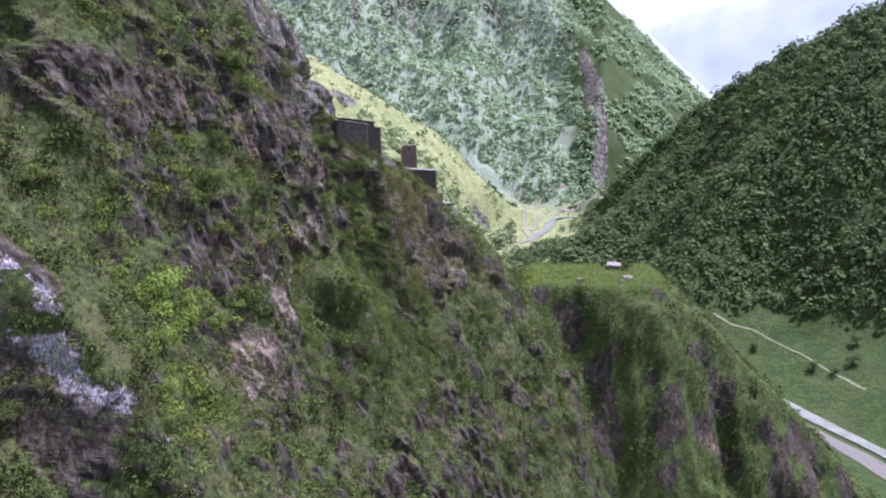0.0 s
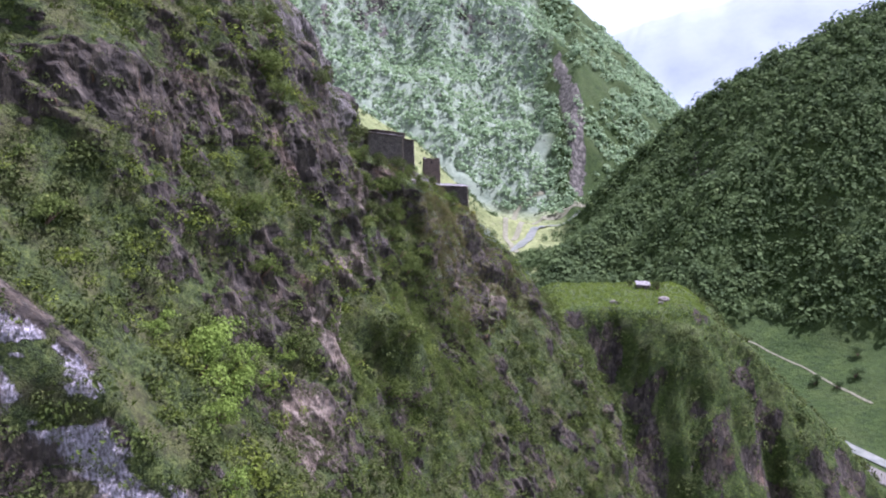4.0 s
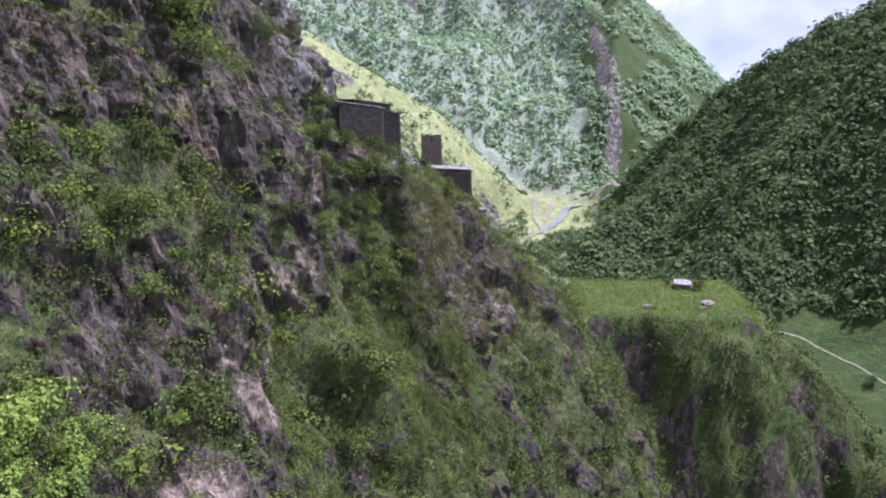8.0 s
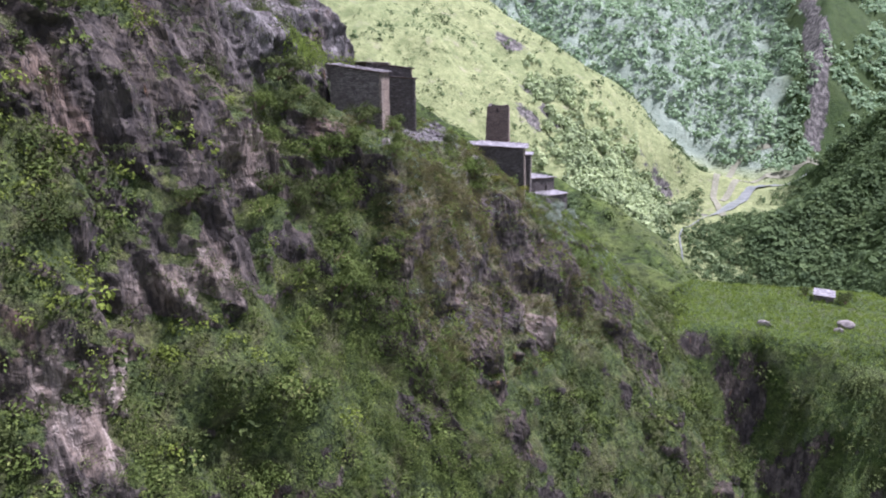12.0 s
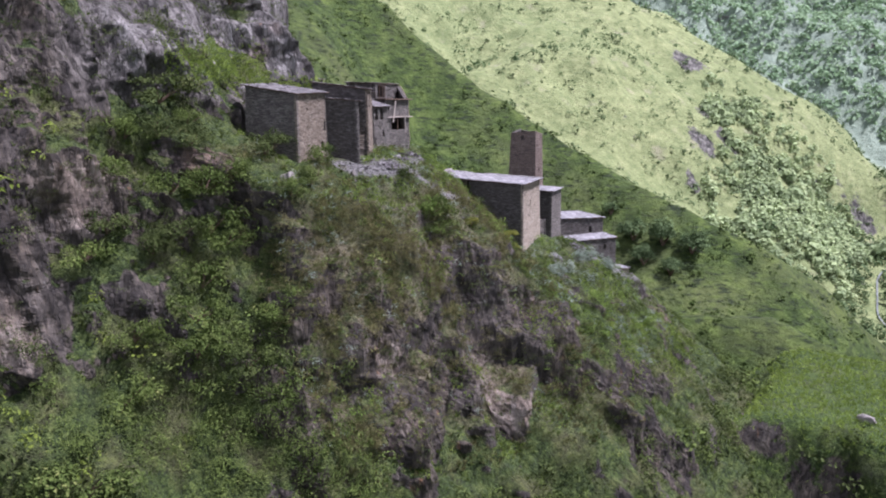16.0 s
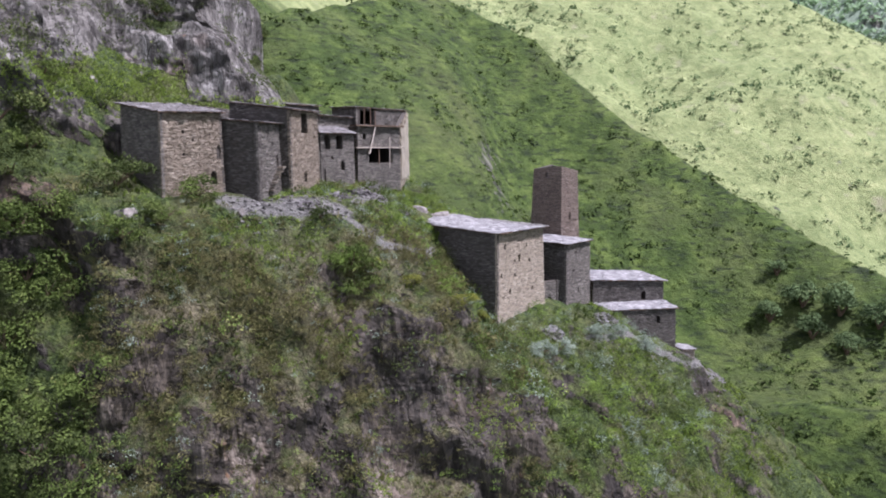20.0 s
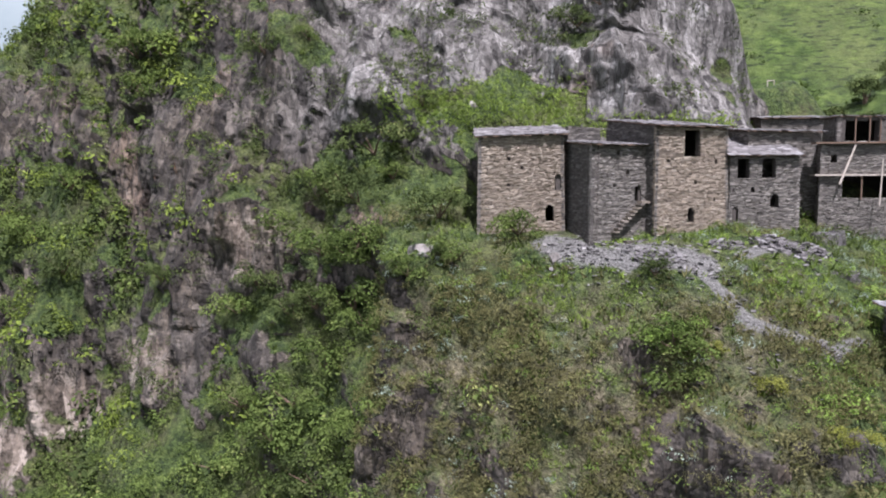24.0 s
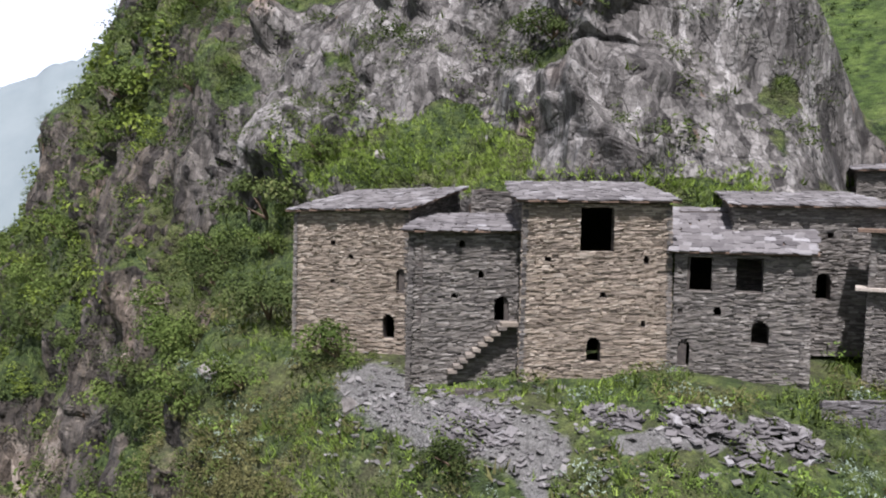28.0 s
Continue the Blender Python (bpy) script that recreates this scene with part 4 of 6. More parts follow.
for key_, mask_ in (("turf", TURF), ("bare", BARE), ("dry", DRY), ("crag", crag), ("fresh", spread_of(FRESH)), ("lichen", spread_of(LICHEN))):
    flank_ob.data.attributes.new(key_, "FLOAT", "POINT").data.foreach_set("value", mask_.astype(np.float32).ravel())
tagged(flank_ob, "steep brown rock cliff patched with grass and shrubs", "cliff", kind="structure")

# the flat-topped knoll below the village
kx, ky = np.arange(-14, 112, 1.0), np.arange(176, 300, 1.0)
KX, KY = np.meshgrid(kx, ky)


def knoll_height(x, y):
    w = fbm(x / 14, y / 14, 2.0, 3, 81) * 3.5
    east, south = np.clip(x - 39 + w, 0, None), np.clip(215 - y + w * 1.3 + 0.12 * (x - 20), 0, None)
    north, west = np.clip(y - 247 + w, 0, None), np.clip(7 - x + w * 0.5, 0, None)
    east, south, north, west = (np.sqrt(v * v + 9) - 3 + 0.02 * v for v in (east, south, north, west))
    z = 107.9 + 0.5 * fbm(x / 9, y / 9, 1.0, 2, 83) - 1.02 * east - 2.4 * south - 0.55 * north - 0.9 * west
    return np.maximum(z, ground_height(x, y) - 3.0)


KZ = knoll_height(KX, KY)
KP = np.stack([KX, KY, KZ], 2)
KN = grid_normals(KP)
KN = KN * np.sign(KN[..., 2:3])
kst = np.clip((0.8 - KN[..., 2]) / 0.3, 0.0, 1.0)
KP = KP + KN * ((ridged(KX / 7, KY / 7, KZ / 22, 4, 85) * 1.8 + fbm(KX / 2.2, KY / 2.2, KZ / 4, 3, 87) * 0.6) * kst)[..., None]
knoll = paint(new("knoll", mesh_of("knoll", KP.reshape(-1, 3), grid_faces(*KX.shape), True)), KNOLL)
KN2 = grid_normals(KP)
KN2 = KN2 * np.sign(KN2[..., 2:3])
kturf = np.clip((KN2[..., 2] * 0.9 + fbm(KX / 8, KY / 8, KP[..., 2] / 9, 4, 99) * 0.9 - 0.13) / 0.3, 0, 1)
knoll.data.attributes.new("turf", "FLOAT", "POINT").data.foreach_set("value", kturf.astype(np.float32).ravel())
knoll.data.attributes.new("bare", "FLOAT", "POINT")
tagged(knoll, "flat-topped grassy knoll with steep rock sides", "hill", kind="structure")

# distant ranges, with the haze of distance painted into their colours
AIR = plain_material("far_mountain_pale_haze", (0.29, 0.34, 0.40), (0.36, 0.41, 0.46), 0.006, 1.0)
AIR_GREEN = plain_material("far_mountain_green_haze", (0.26, 0.33, 0.30), (0.36, 0.42, 0.37), 0.01, 1.0)

AIR_BLUE = plain_material("far_mountain_blue_haze", (0.125, 0.15, 0.155), (0.17, 0.195, 0.195), 0.006, 1.0)


def far_range(name, crest, depth, drop, material, seed):
    """A range along a crest line, falling away to both sides."""
    cs = np.array(crest, float)
    t = np.linspace(0, len(cs) - 1, 90)
    line = np.stack([np.interp(t, np.arange(len(cs)), cs[:, k]) for k in range(3)], 1)
    for _ in range(60):
        line[1:-1] = (line[:-2] + 2 * line[1:-1] + line[2:]) / 4
    jag = fbm(t * 3.1, 0.0, seed, 4, seed) * 22
    way = np.gradient(line, axis=0)
    side = unit_rows(np.stack([way[:, 1], -way[:, 0], 0 * way[:, 0]], 1))
    w = np.linspace(-1, 1, 41)
    P = line[None] + side[None] * (w * depth)[:, None, None]
    P[..., 2] += jag[None] * (1 - np.abs(w)[:, None]) ** 3
    P[..., 2] -= np.abs(w)[:, None] ** 1.1 * drop + fbm(P[..., 0] / 260, P[..., 1] / 260, 0.0, 3, seed + 1) * 70 * np.abs(w)[:, None]
    ob = paint(new(name, mesh_of(name, P.reshape(-1, 3), grid_faces(*P.shape[:2]), True)), material)
    return tagged(ob, "distant mountain range painted pale with haze", "mountain", kind="structure")


def unit_rows(v):
    return v / (np.linalg.norm(v, axis=1, keepdims=True) + 1e-9)


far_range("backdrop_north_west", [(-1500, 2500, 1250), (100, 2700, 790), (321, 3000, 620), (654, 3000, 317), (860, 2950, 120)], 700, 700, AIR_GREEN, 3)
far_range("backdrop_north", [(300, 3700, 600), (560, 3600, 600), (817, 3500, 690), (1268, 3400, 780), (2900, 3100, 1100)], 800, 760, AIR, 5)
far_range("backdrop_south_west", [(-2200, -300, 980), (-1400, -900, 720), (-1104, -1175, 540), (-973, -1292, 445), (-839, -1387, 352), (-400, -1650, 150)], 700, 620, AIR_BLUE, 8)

# ---- the stone houses ----
def block_mesh(name, seed):
    """A rough squared stone, one metre a side."""
    rnd = random.Random(seed)
    bm = bmesh.new()
    bmesh.ops.create_cube(bm, size=1)
    for v in bm.verts:
        v.co += Vector((rnd.uniform(-0.06, 0.06), rnd.uniform(-0.10, 0.10), rnd.uniform(-0.11, 0.11)))
    me = bpy.data.meshes.new(name)
    bm.to_mesh(me)
    bm.free()
    return me


STONE_MESHES = [block_mesh("stone", k) for k in range(12)]
SLATE_MESHES = [block_mesh("slate", 40 + k) for k in range(8)]
for me in STONE_MESHES:
    me.materials.append(STONE)
for me in SLATE_MESHES:
    me.materials.append(SLATE)
BOX_V = [np.array([v.co[:] for v in me.vertices]) for me in STONE_MESHES]
BOX_F = np.array([p.vertices[:] for p in STONE_MESHES[0].polygons])
FRONT_F = np.array([p.vertices[:] for p in STONE_MESHES[0].polygons if p.normal.y > -0.9])     # a laid stone's back is never seen


def joined_blocks(name, mats, material, parent, label="", sides=None):
    """Many stones in one mesh, at 4 x 4 matrices."""
    vs, fs = [], []
    for k, m in enumerate(mats):
        m = np.array(m)
        v = BOX_V[k % len(BOX_V)] @ m[:3, :3].T + m[:3, 3]
        fs.append((BOX_F if sides is None else sides) + 8 * k)
        vs.append(v)
    ob = paint(new(name, mesh_of(name, np.concatenate(vs), np.concatenate(fs))), material)
    ob.parent = parent
    return tagged(ob, label, kind="stuff")


class Wall:
    """One side of a house, from corner a to corner b; outside lies to the right of the way."""

    def __init__(self, a, b, z0, ta, tb, batter, home):
        self.a, self.z0, self.ta, self.tb, self.batter, self.home = Vector((*a, 0)), z0, ta, tb, batter, home
        d = Vector((*b, 0)) - self.a
        self.long = d.length
        self.d = d.normalized()
        self.n = Vector((self.d.y, -self.d.x, 0))

    def top(self, s):
        return self.ta + (self.tb - self.ta) * s / self.long - self.z0

    def at(self, s, h, out):
        s = self.batter * h + s * (self.long - 2 * self.batter * h) / self.long
        return self.a + self.d * s + self.n * (out - self.batter * h) + Vector((0, 0, self.z0 + h)) - self.home

    def turned(self, s, h, out, size, spin=0.0):
        p = self.at(s, h, out)
        m = Matrix((self.d, self.n, Vector((0, 0, 1)))).transposed().to_4x4()
        m.translation = p
        return m @ Matrix.Rotation(spin, 4, "Y") @ Matrix.Diagonal((*size, 1))

    def core(self, name, openings, thick, parent):
        bm = bmesh.new()
        lo_, hi_ = 0.09, self.long - 0.09
        ss = sorted({lo_, hi_, *(v for o in openings for v in o[:2] if lo_ < v < hi_)})
        hmin = min(self.top(0), self.top(self.long))
        hs = sorted({0.0, *(v for o in openings for v in o[2:4] if 0 < v < hmin - 0.05)})
        for s0, s1 in zip(ss, ss[1:]):
            for k, h0 in enumerate(hs):
                h1 = hs[k + 1] if k + 1 < len(hs) else None
                mid = (s0 + s1) / 2, (h0 + (h1 if h1 is not None else hmin)) / 2
                if any(o[0] <= mid[0] <= o[1] and o[2] <= mid[1] <= o[3] for o in openings):
                    continue
                quad = []
                for out in (-0.05, -0.05 - thick):
                    for s, h in ((s0, h0), (s1, h0), (s1, h1 if h1 is not None else self.top(s1)), (s0, h1 if h1 is not None else self.top(s0))):
                        quad.append(bm.verts.new(self.at(s, h, out)))
                for f in ((0, 1, 2, 3), (7, 6, 5, 4), (0, 4, 5, 1), (1, 5, 6, 2), (2, 6, 7, 3), (3, 7, 4, 0)):
                    bm.faces.new([quad[i] for i in f])
        bmesh.ops.remove_doubles(bm, verts=bm.verts, dist=0.001)
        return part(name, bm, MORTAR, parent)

    def stones(self, courses, openings, rnd):
        mats, h = [], 0.0
        for c in courses:
            mid = h + c / 2
            s = -0.08 + rnd.uniform(-0.3, 0.0)
            while s < self.long + 0.05:
                w = rnd.uniform(0.16, 0.58) * (0.6 if rnd.random() < 0.3 else 1.0)
                pieces = [(max(s, -0.06), min(s + w, self.long + 0.06))]
                for s0, s1, h0, h1, arch in openings:
                    if h0 < mid < h1:
                        a, b = s0, s1
                        if arch:
                            r = (s1 - s0) / 2
                            up = max(0.0, mid - (h1 - r * arch)) / (r * arch)
                            half = r * math.sqrt(max(0.0, 1 - up * up)) if up else r
                            a, b = (s0 + s1) / 2 - half, (s0 + s1) / 2 + half
                        pieces = [q for p0, p1 in pieces for q in ((p0, min(p1, a)), (max(p0, b), p1)) if q[1] - q[0] > 0.05]
                for p0, p1 in pieces:
                    m = (p0 + p1) / 2
                    if p1 - p0 > 0.05 and h + c < self.top(min(max(m, 0), self.long)) + 0.02:
                        depth = rnd.uniform(0.16, 0.24)
                        mats.append(self.turned(m, mid, rnd.uniform(-0.03, 0.035) - depth / 2 + 0.02, ((p1 - p0) - 0.012, depth, c - rnd.uniform(0.006, 0.022)), rnd.uniform(-0.05, 0.05)))
                s += w
            h += c
        return mats


def inside_point(corners):
    return sum(c[0] for c in corners) / len(corners), sum(c[1] for c in corners) / len(corners)


def roof_over(home_ob, home, corners, tops, over, rnd, loose=1.0, dark=False):
    """A slab roof over four corners, covered with rows of slates."""
    cx, cy = inside_point(corners)
    q = []
    for (x, y), z in zip(corners, tops):
        d = Vector((x - cx, y - cy, 0))
        d = d.normalized() * (d.length + over * 1.4)
        q.append(Vector((cx, cy, 0)) + d + Vector((0, 0, z + 0.02)) - home)
    bm = bmesh.new()
    lower = [bm.verts.new(p) for p in q]
    upper = [bm.verts.new(p + Vector((0, 0, 0.07))) for p in q]
    bm.faces.new(lower[::-1]), bm.faces.new(upper)
    for i in range(4):
        j = (i + 1) % 4
        bm.faces.new((lower[i], lower[j], upper[j], upper[i]))
    roof = part("roof", bm, WOOD, home_ob, "flat slab roof covered with grey slates")

    def at(u, v):
        return (q[0] * (1 - u) + q[1] * u) * (1 - v) + (q[3] * (1 - u) + q[2] * u) * v
    wide, deep = (q[1] - q[0]).length, (q[3] - q[0]).length
    cols, rows = max(3, round(wide / 0.5)), max(3, round(deep / 0.42))
    eu, ev = (q[1] - q[0]).normalized(), (q[3] - q[0]).normalized()
    up = eu.cross(ev).normalized()
    if up.z < 0:
        up = -up
    mats = []
    for r in range(rows):
        for c in range(cols):
            u, v = (c + 0.5 + rnd.uniform(-0.2, 0.2) * loose) / cols, (r + 0.5 + rnd.uniform(-0.2, 0.2) * loose) / rows
            p = at(u, v) + up * (0.10 + rnd.uniform(0, 0.035) * loose)
            m = Matrix((eu, up.cross(eu), up)).transposed().to_4x4()
            m.translation = p
            m = m @ Euler((rnd.uniform(-0.05, 0.05), rnd.uniform(-0.05, 0.05), rnd.uniform(-0.3, 0.3) * loose)).to_matrix().to_4x4()
            mats.append(m @ Matrix.Diagonal((wide / cols * rnd.uniform(0.95, 1.35), deep / rows * rnd.uniform(1.0, 1.4), rnd.uniform(0.035, 0.07), 1)))
    place_pieces("slate", SLATE_MESHES, mats[:300], roof, rnd, DARK_SLATE if dark else None)
    if mats[300:]:
        joined_blocks("slate_cover", mats[300:], DARK_SLATE_JOINED if dark else SLATE_JOINED, roof)
    return roof


def place_pieces(name, meshes, mats, parent, rnd, material=None):
    for m in mats:
        ob = new(name, rnd.choice(meshes))
        ob.parent = parent
        ob.matrix_basis = m
        if material is not None:
            ob.material_slots[0].link = "OBJECT"
            ob.material_slots[0].material = material


def house(name, label, corners, z0, tops, openings, faced, seed, batter=0.018, over=0.2, thick=0.5, roof=True, pieces=300, loose=1.0, tone="grey", dark=False, group="stone village"):
    """A dry-stone house. corners run anticlockwise; faced names the sides that show their stones, the first ones piece by piece."""
    rnd = random.Random(seed)
    home = Vector((*inside_point(corners), z0))
    ob = tagged(new(name), label, "house", group)
    ob.location = home
    ob.empty_display_size = 0.5
    n = len(corners)
    walls = [Wall(corners[i], corners[(i + 1) % n], z0, tops[i], tops[(i + 1) % n], batter, home) for i in range(n)]
    courses, high = [], 0.0
    while high < max(tops) - z0 + 0.3:
        courses.append(rnd.uniform(0.05, 0.10))
        high += courses[-1]
    left = pieces
    for i in list(faced) + [k for k in range(n) if k not in faced]:
        w = walls[i]
        holes = openings.get(i, [])
        core = w.core("wall", holes, thick, ob)
        if i in faced:
            mats = w.stones(courses, holes, rnd)
            if len(mats) <= left:
                single, rest = mats, []
            else:
                single, rest = mats[:left], mats[left:]
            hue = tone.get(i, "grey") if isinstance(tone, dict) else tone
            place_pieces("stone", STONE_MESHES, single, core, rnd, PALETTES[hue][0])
            left -= len(single)
            if rest:
                joined_blocks("stonework", rest, PALETTES[hue][1], core, sides=FRONT_F)
    bm = bmesh.new()
    bm.faces.new([bm.verts.new(Vector((x, y, z0 + 0.3)) - home) for x, y in corners])
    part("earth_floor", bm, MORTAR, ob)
    if roof:
        roof_over(ob, home, corners, tops, over, rnd, loose, dark)
    return ob, walls


# sides toned darker than fronts: partly slate, partly shade put into the stone colour
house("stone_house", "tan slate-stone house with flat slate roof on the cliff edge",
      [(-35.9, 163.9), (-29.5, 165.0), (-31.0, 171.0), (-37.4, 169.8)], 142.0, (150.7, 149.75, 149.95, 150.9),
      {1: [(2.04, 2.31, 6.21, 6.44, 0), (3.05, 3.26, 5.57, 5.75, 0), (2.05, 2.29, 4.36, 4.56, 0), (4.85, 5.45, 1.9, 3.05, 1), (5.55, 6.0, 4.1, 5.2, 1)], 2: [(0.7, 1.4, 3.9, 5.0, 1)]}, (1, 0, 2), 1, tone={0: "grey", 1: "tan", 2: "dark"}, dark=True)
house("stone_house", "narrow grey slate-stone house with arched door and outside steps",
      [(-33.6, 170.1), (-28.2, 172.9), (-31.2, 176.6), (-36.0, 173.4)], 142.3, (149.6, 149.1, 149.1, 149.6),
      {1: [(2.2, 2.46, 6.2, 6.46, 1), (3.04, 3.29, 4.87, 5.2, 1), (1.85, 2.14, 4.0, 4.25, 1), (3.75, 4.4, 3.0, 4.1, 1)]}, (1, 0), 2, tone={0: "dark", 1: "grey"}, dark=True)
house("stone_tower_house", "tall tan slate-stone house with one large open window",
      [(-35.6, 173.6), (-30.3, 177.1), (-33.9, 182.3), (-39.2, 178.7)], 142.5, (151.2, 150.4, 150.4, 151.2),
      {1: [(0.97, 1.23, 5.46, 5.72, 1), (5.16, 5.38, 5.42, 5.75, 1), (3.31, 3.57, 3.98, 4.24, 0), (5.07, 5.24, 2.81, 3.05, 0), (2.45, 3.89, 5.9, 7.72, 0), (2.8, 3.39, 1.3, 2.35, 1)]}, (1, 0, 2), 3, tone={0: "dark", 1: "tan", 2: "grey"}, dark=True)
house("stone_house", "low grey slate-stone house with two square upper windows",
      [(-39.2, 180.6), (-33.75, 182.35), (-35.4, 187.3), (-40.6, 186.0)], 143.0, (150.0, 148.4, 148.4, 150.0),
      {1: [(0.45, 1.45, 3.87, 5.25, 0), (2.4, 3.45, 3.9, 5.25, 0), (0.15, 0.33, 2.9, 3.08, 0), (1.57, 1.86, 2.89, 3.27, 1), (0.21, 0.68, 0.75, 1.85, 1), (3.05, 3.72, 1.8, 2.75, 1)]}, (1, 2), 4, dark=True)
house("stone_house", "long grey slate-stone house set against the rock",
      [(-44.2, 181.2), (-36.6, 183.9), (-39.4, 189.6), (-46.5, 187.0)], 144.0, (151.0, 150.25, 150.25, 150.8),
      {1: [(2.8, 3.13, 4.81, 5.06, 0), (3.9, 4.15, 4.99, 5.2, 0), (3.5, 4.1, 2.38, 3.5, 1)]}, (1, 0), 5, pieces=200, dark=True)
ruin, ruin_walls = house("ruined_house", "half-ruined stone house with open loggias and leaning poles",
      [(-43.8, 189.4), (-37.3, 189.0), (-38.0, 195.2), (-43.3, 200.4), (-48.0, 196.5)], 142.4, (149.6, 149.4, 149.4, 151.4, 151.0),
      {1: [(1.6, 5.1, 3.0, 4.65, 0), (0.7, 1.15, 5.6, 6.2, 1)], 0: [(4.6, 6.0, 3.2, 4.6, 0)]}, (1, 2, 0), 6, roof=False, pieces=240, tone={2: "pale"})
house("ruined_upper_storey", "open upper storey with wooden posts under a slate roof",
      [(-45.6, 191.0), (-40.3, 190.8), (-43.4, 200.0), (-48.2, 198.0)], 148.9, (151.6, 151.45, 151.45, 151.6),
      {1: [(0.5, 3.4, 0.75, 2.3, 0)]}, (1, 0), 7, pieces=120, dark=True)
house("stone_house", "large stone house with pale tan face, dark slate side deepened for shade, and slate roof",
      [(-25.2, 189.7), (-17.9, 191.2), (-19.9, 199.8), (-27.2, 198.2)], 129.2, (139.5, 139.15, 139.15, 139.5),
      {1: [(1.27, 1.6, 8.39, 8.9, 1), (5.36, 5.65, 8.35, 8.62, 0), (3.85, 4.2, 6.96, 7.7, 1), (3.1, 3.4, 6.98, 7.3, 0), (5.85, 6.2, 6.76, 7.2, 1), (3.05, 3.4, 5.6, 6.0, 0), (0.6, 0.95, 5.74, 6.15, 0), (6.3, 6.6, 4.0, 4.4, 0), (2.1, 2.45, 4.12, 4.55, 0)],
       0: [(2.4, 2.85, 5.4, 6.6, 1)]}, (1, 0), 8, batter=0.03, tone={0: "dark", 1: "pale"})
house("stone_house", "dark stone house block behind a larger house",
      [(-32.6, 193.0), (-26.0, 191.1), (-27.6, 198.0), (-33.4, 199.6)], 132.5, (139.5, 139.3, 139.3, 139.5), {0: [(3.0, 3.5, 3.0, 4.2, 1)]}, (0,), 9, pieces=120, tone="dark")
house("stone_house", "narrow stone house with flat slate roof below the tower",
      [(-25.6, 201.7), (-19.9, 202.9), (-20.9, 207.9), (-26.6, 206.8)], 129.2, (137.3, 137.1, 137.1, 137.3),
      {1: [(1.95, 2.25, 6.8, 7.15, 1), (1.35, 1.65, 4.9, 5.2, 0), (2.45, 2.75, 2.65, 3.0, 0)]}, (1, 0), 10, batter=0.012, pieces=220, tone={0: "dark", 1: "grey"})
house("stone_passage", "low stone wall with arched doorway between two houses",
      [(-25.0, 199.4), (-20.8, 199.9), (-20.6, 202.9), (-25.2, 201.9)], 129.2, (133.6, 133.4, 133.4, 133.6), {1: [(1.0, 1.9, 1.2, 2.6, 1)]}, (1,), 11, roof=False, pieces=60)
house("stone_house", "small dark stone house with slate roof, upper half",
      [(-27.4, 212.2), (-22.4, 210.2), (-19.1, 219.0), (-24.2, 221.0)], 125.5, (132.6, 132.3, 131.7, 132.0), {1: [(6.4, 7.0, 4.2, 5.2, 1)]}, (1, 0), 12, pieces=150, tone="dark")
house("stone_house", "small dark stone house with slate roof, lower half",
      [(-22.2, 210.4), (-19.4, 209.5), (-16.3, 217.4), (-19.3, 218.7)], 123.6, (129.6, 129.4, 129.1, 129.4), {1: [(4.1, 4.75, 2.0, 3.4, 1), (5.95, 6.5, 4.0, 4.85, 1)]}, (1, 0), 13, pieces=200, tone="dark")
house("defence_tower", "tall reddish-brown stone tower with a broken top",
      [(-29.0, 206.6), (-24.7, 207.5), (-25.6, 211.8), (-29.9, 210.9)], 129.5, (144.7, 145.0, 144.5, 145.1), {0: [(1.8, 2.4, 14.2, 14.9, 1)], 1: [(1.9, 2.4, 9.5, 10.3, 1)]}, (0, 1), 14, batter=0.028, roof=False, tone="red")
house("stone_hut", "weathered stone hut with slate roof on the grassy knoll",
      [(28.2, 239.0), (31.6, 238.6), (32.0, 242.2), (28.6, 242.6)], 106.8, (109.0, 108.8, 109.2, 109.4), {0: [(1.3, 2.0, 0.3, 1.7, 1)]}, (0, 1, 3), 15, pieces=120)
house("stone_house", "low ruined stone house tucked behind the narrow house",
      [(-40.4, 169.3), (-36.6, 170.8), (-38.2, 175.2), (-41.6, 174.0)], 146.5, (151.0, 150.9, 150.7, 151.0), {1: [(2.6, 3.3, 3.1, 4.2, 0)]}, (1, 0), 16, roof=False, pieces=120)
house("stone_house", "low stone house with slate roof behind the crag's corner",
      [(-58.0, 185.6), (-50.6, 187.0), (-51.6, 193.0), (-59.0, 191.4)], 147.2, (152.9, 152.1, 152.1, 152.9), {0: [(4.5, 5.3, 1.6, 3.2, 1)]}, (0, 1), 17, pieces=120, dark=True)
house("stone_annex", "small pale stone annex beside the dark house",
      [(-17.2, 218.2), (-15.4, 217.5), (-14.8, 219.1), (-16.6, 219.8)], 119.5, (124.6, 124.5, 124.4, 124.5), {1: [(0.6, 1.0, 2.6, 3.2, 1)]}, (0, 1), 18, over=0.12, pieces=100, tone="pale")

# ---- plants ----
rng = np.random.default_rng(7)


def unit(v):
    return v / (np.linalg.norm(v, axis=-1, keepdims=True) + 1e-9)


def leaf_quads(centre, facing, length, width):
    """Diamond leaves, one quad each: places, normals, sizes."""
    n = len(centre)
    side = unit(np.cross(facing, rng.normal(size=(n, 3))))
    other = np.cross(facing, side)
    a, b = side * length[:, None] * 0.5, other * width[:, None] * 0.5
    bend = facing * (length * 0.12)[:, None]
    v = np.stack([centre - a - bend, centre + b, centre + a - bend, centre - b], 1)
    return v.reshape(-1, 3), np.arange(4 * n).reshape(-1, 4)


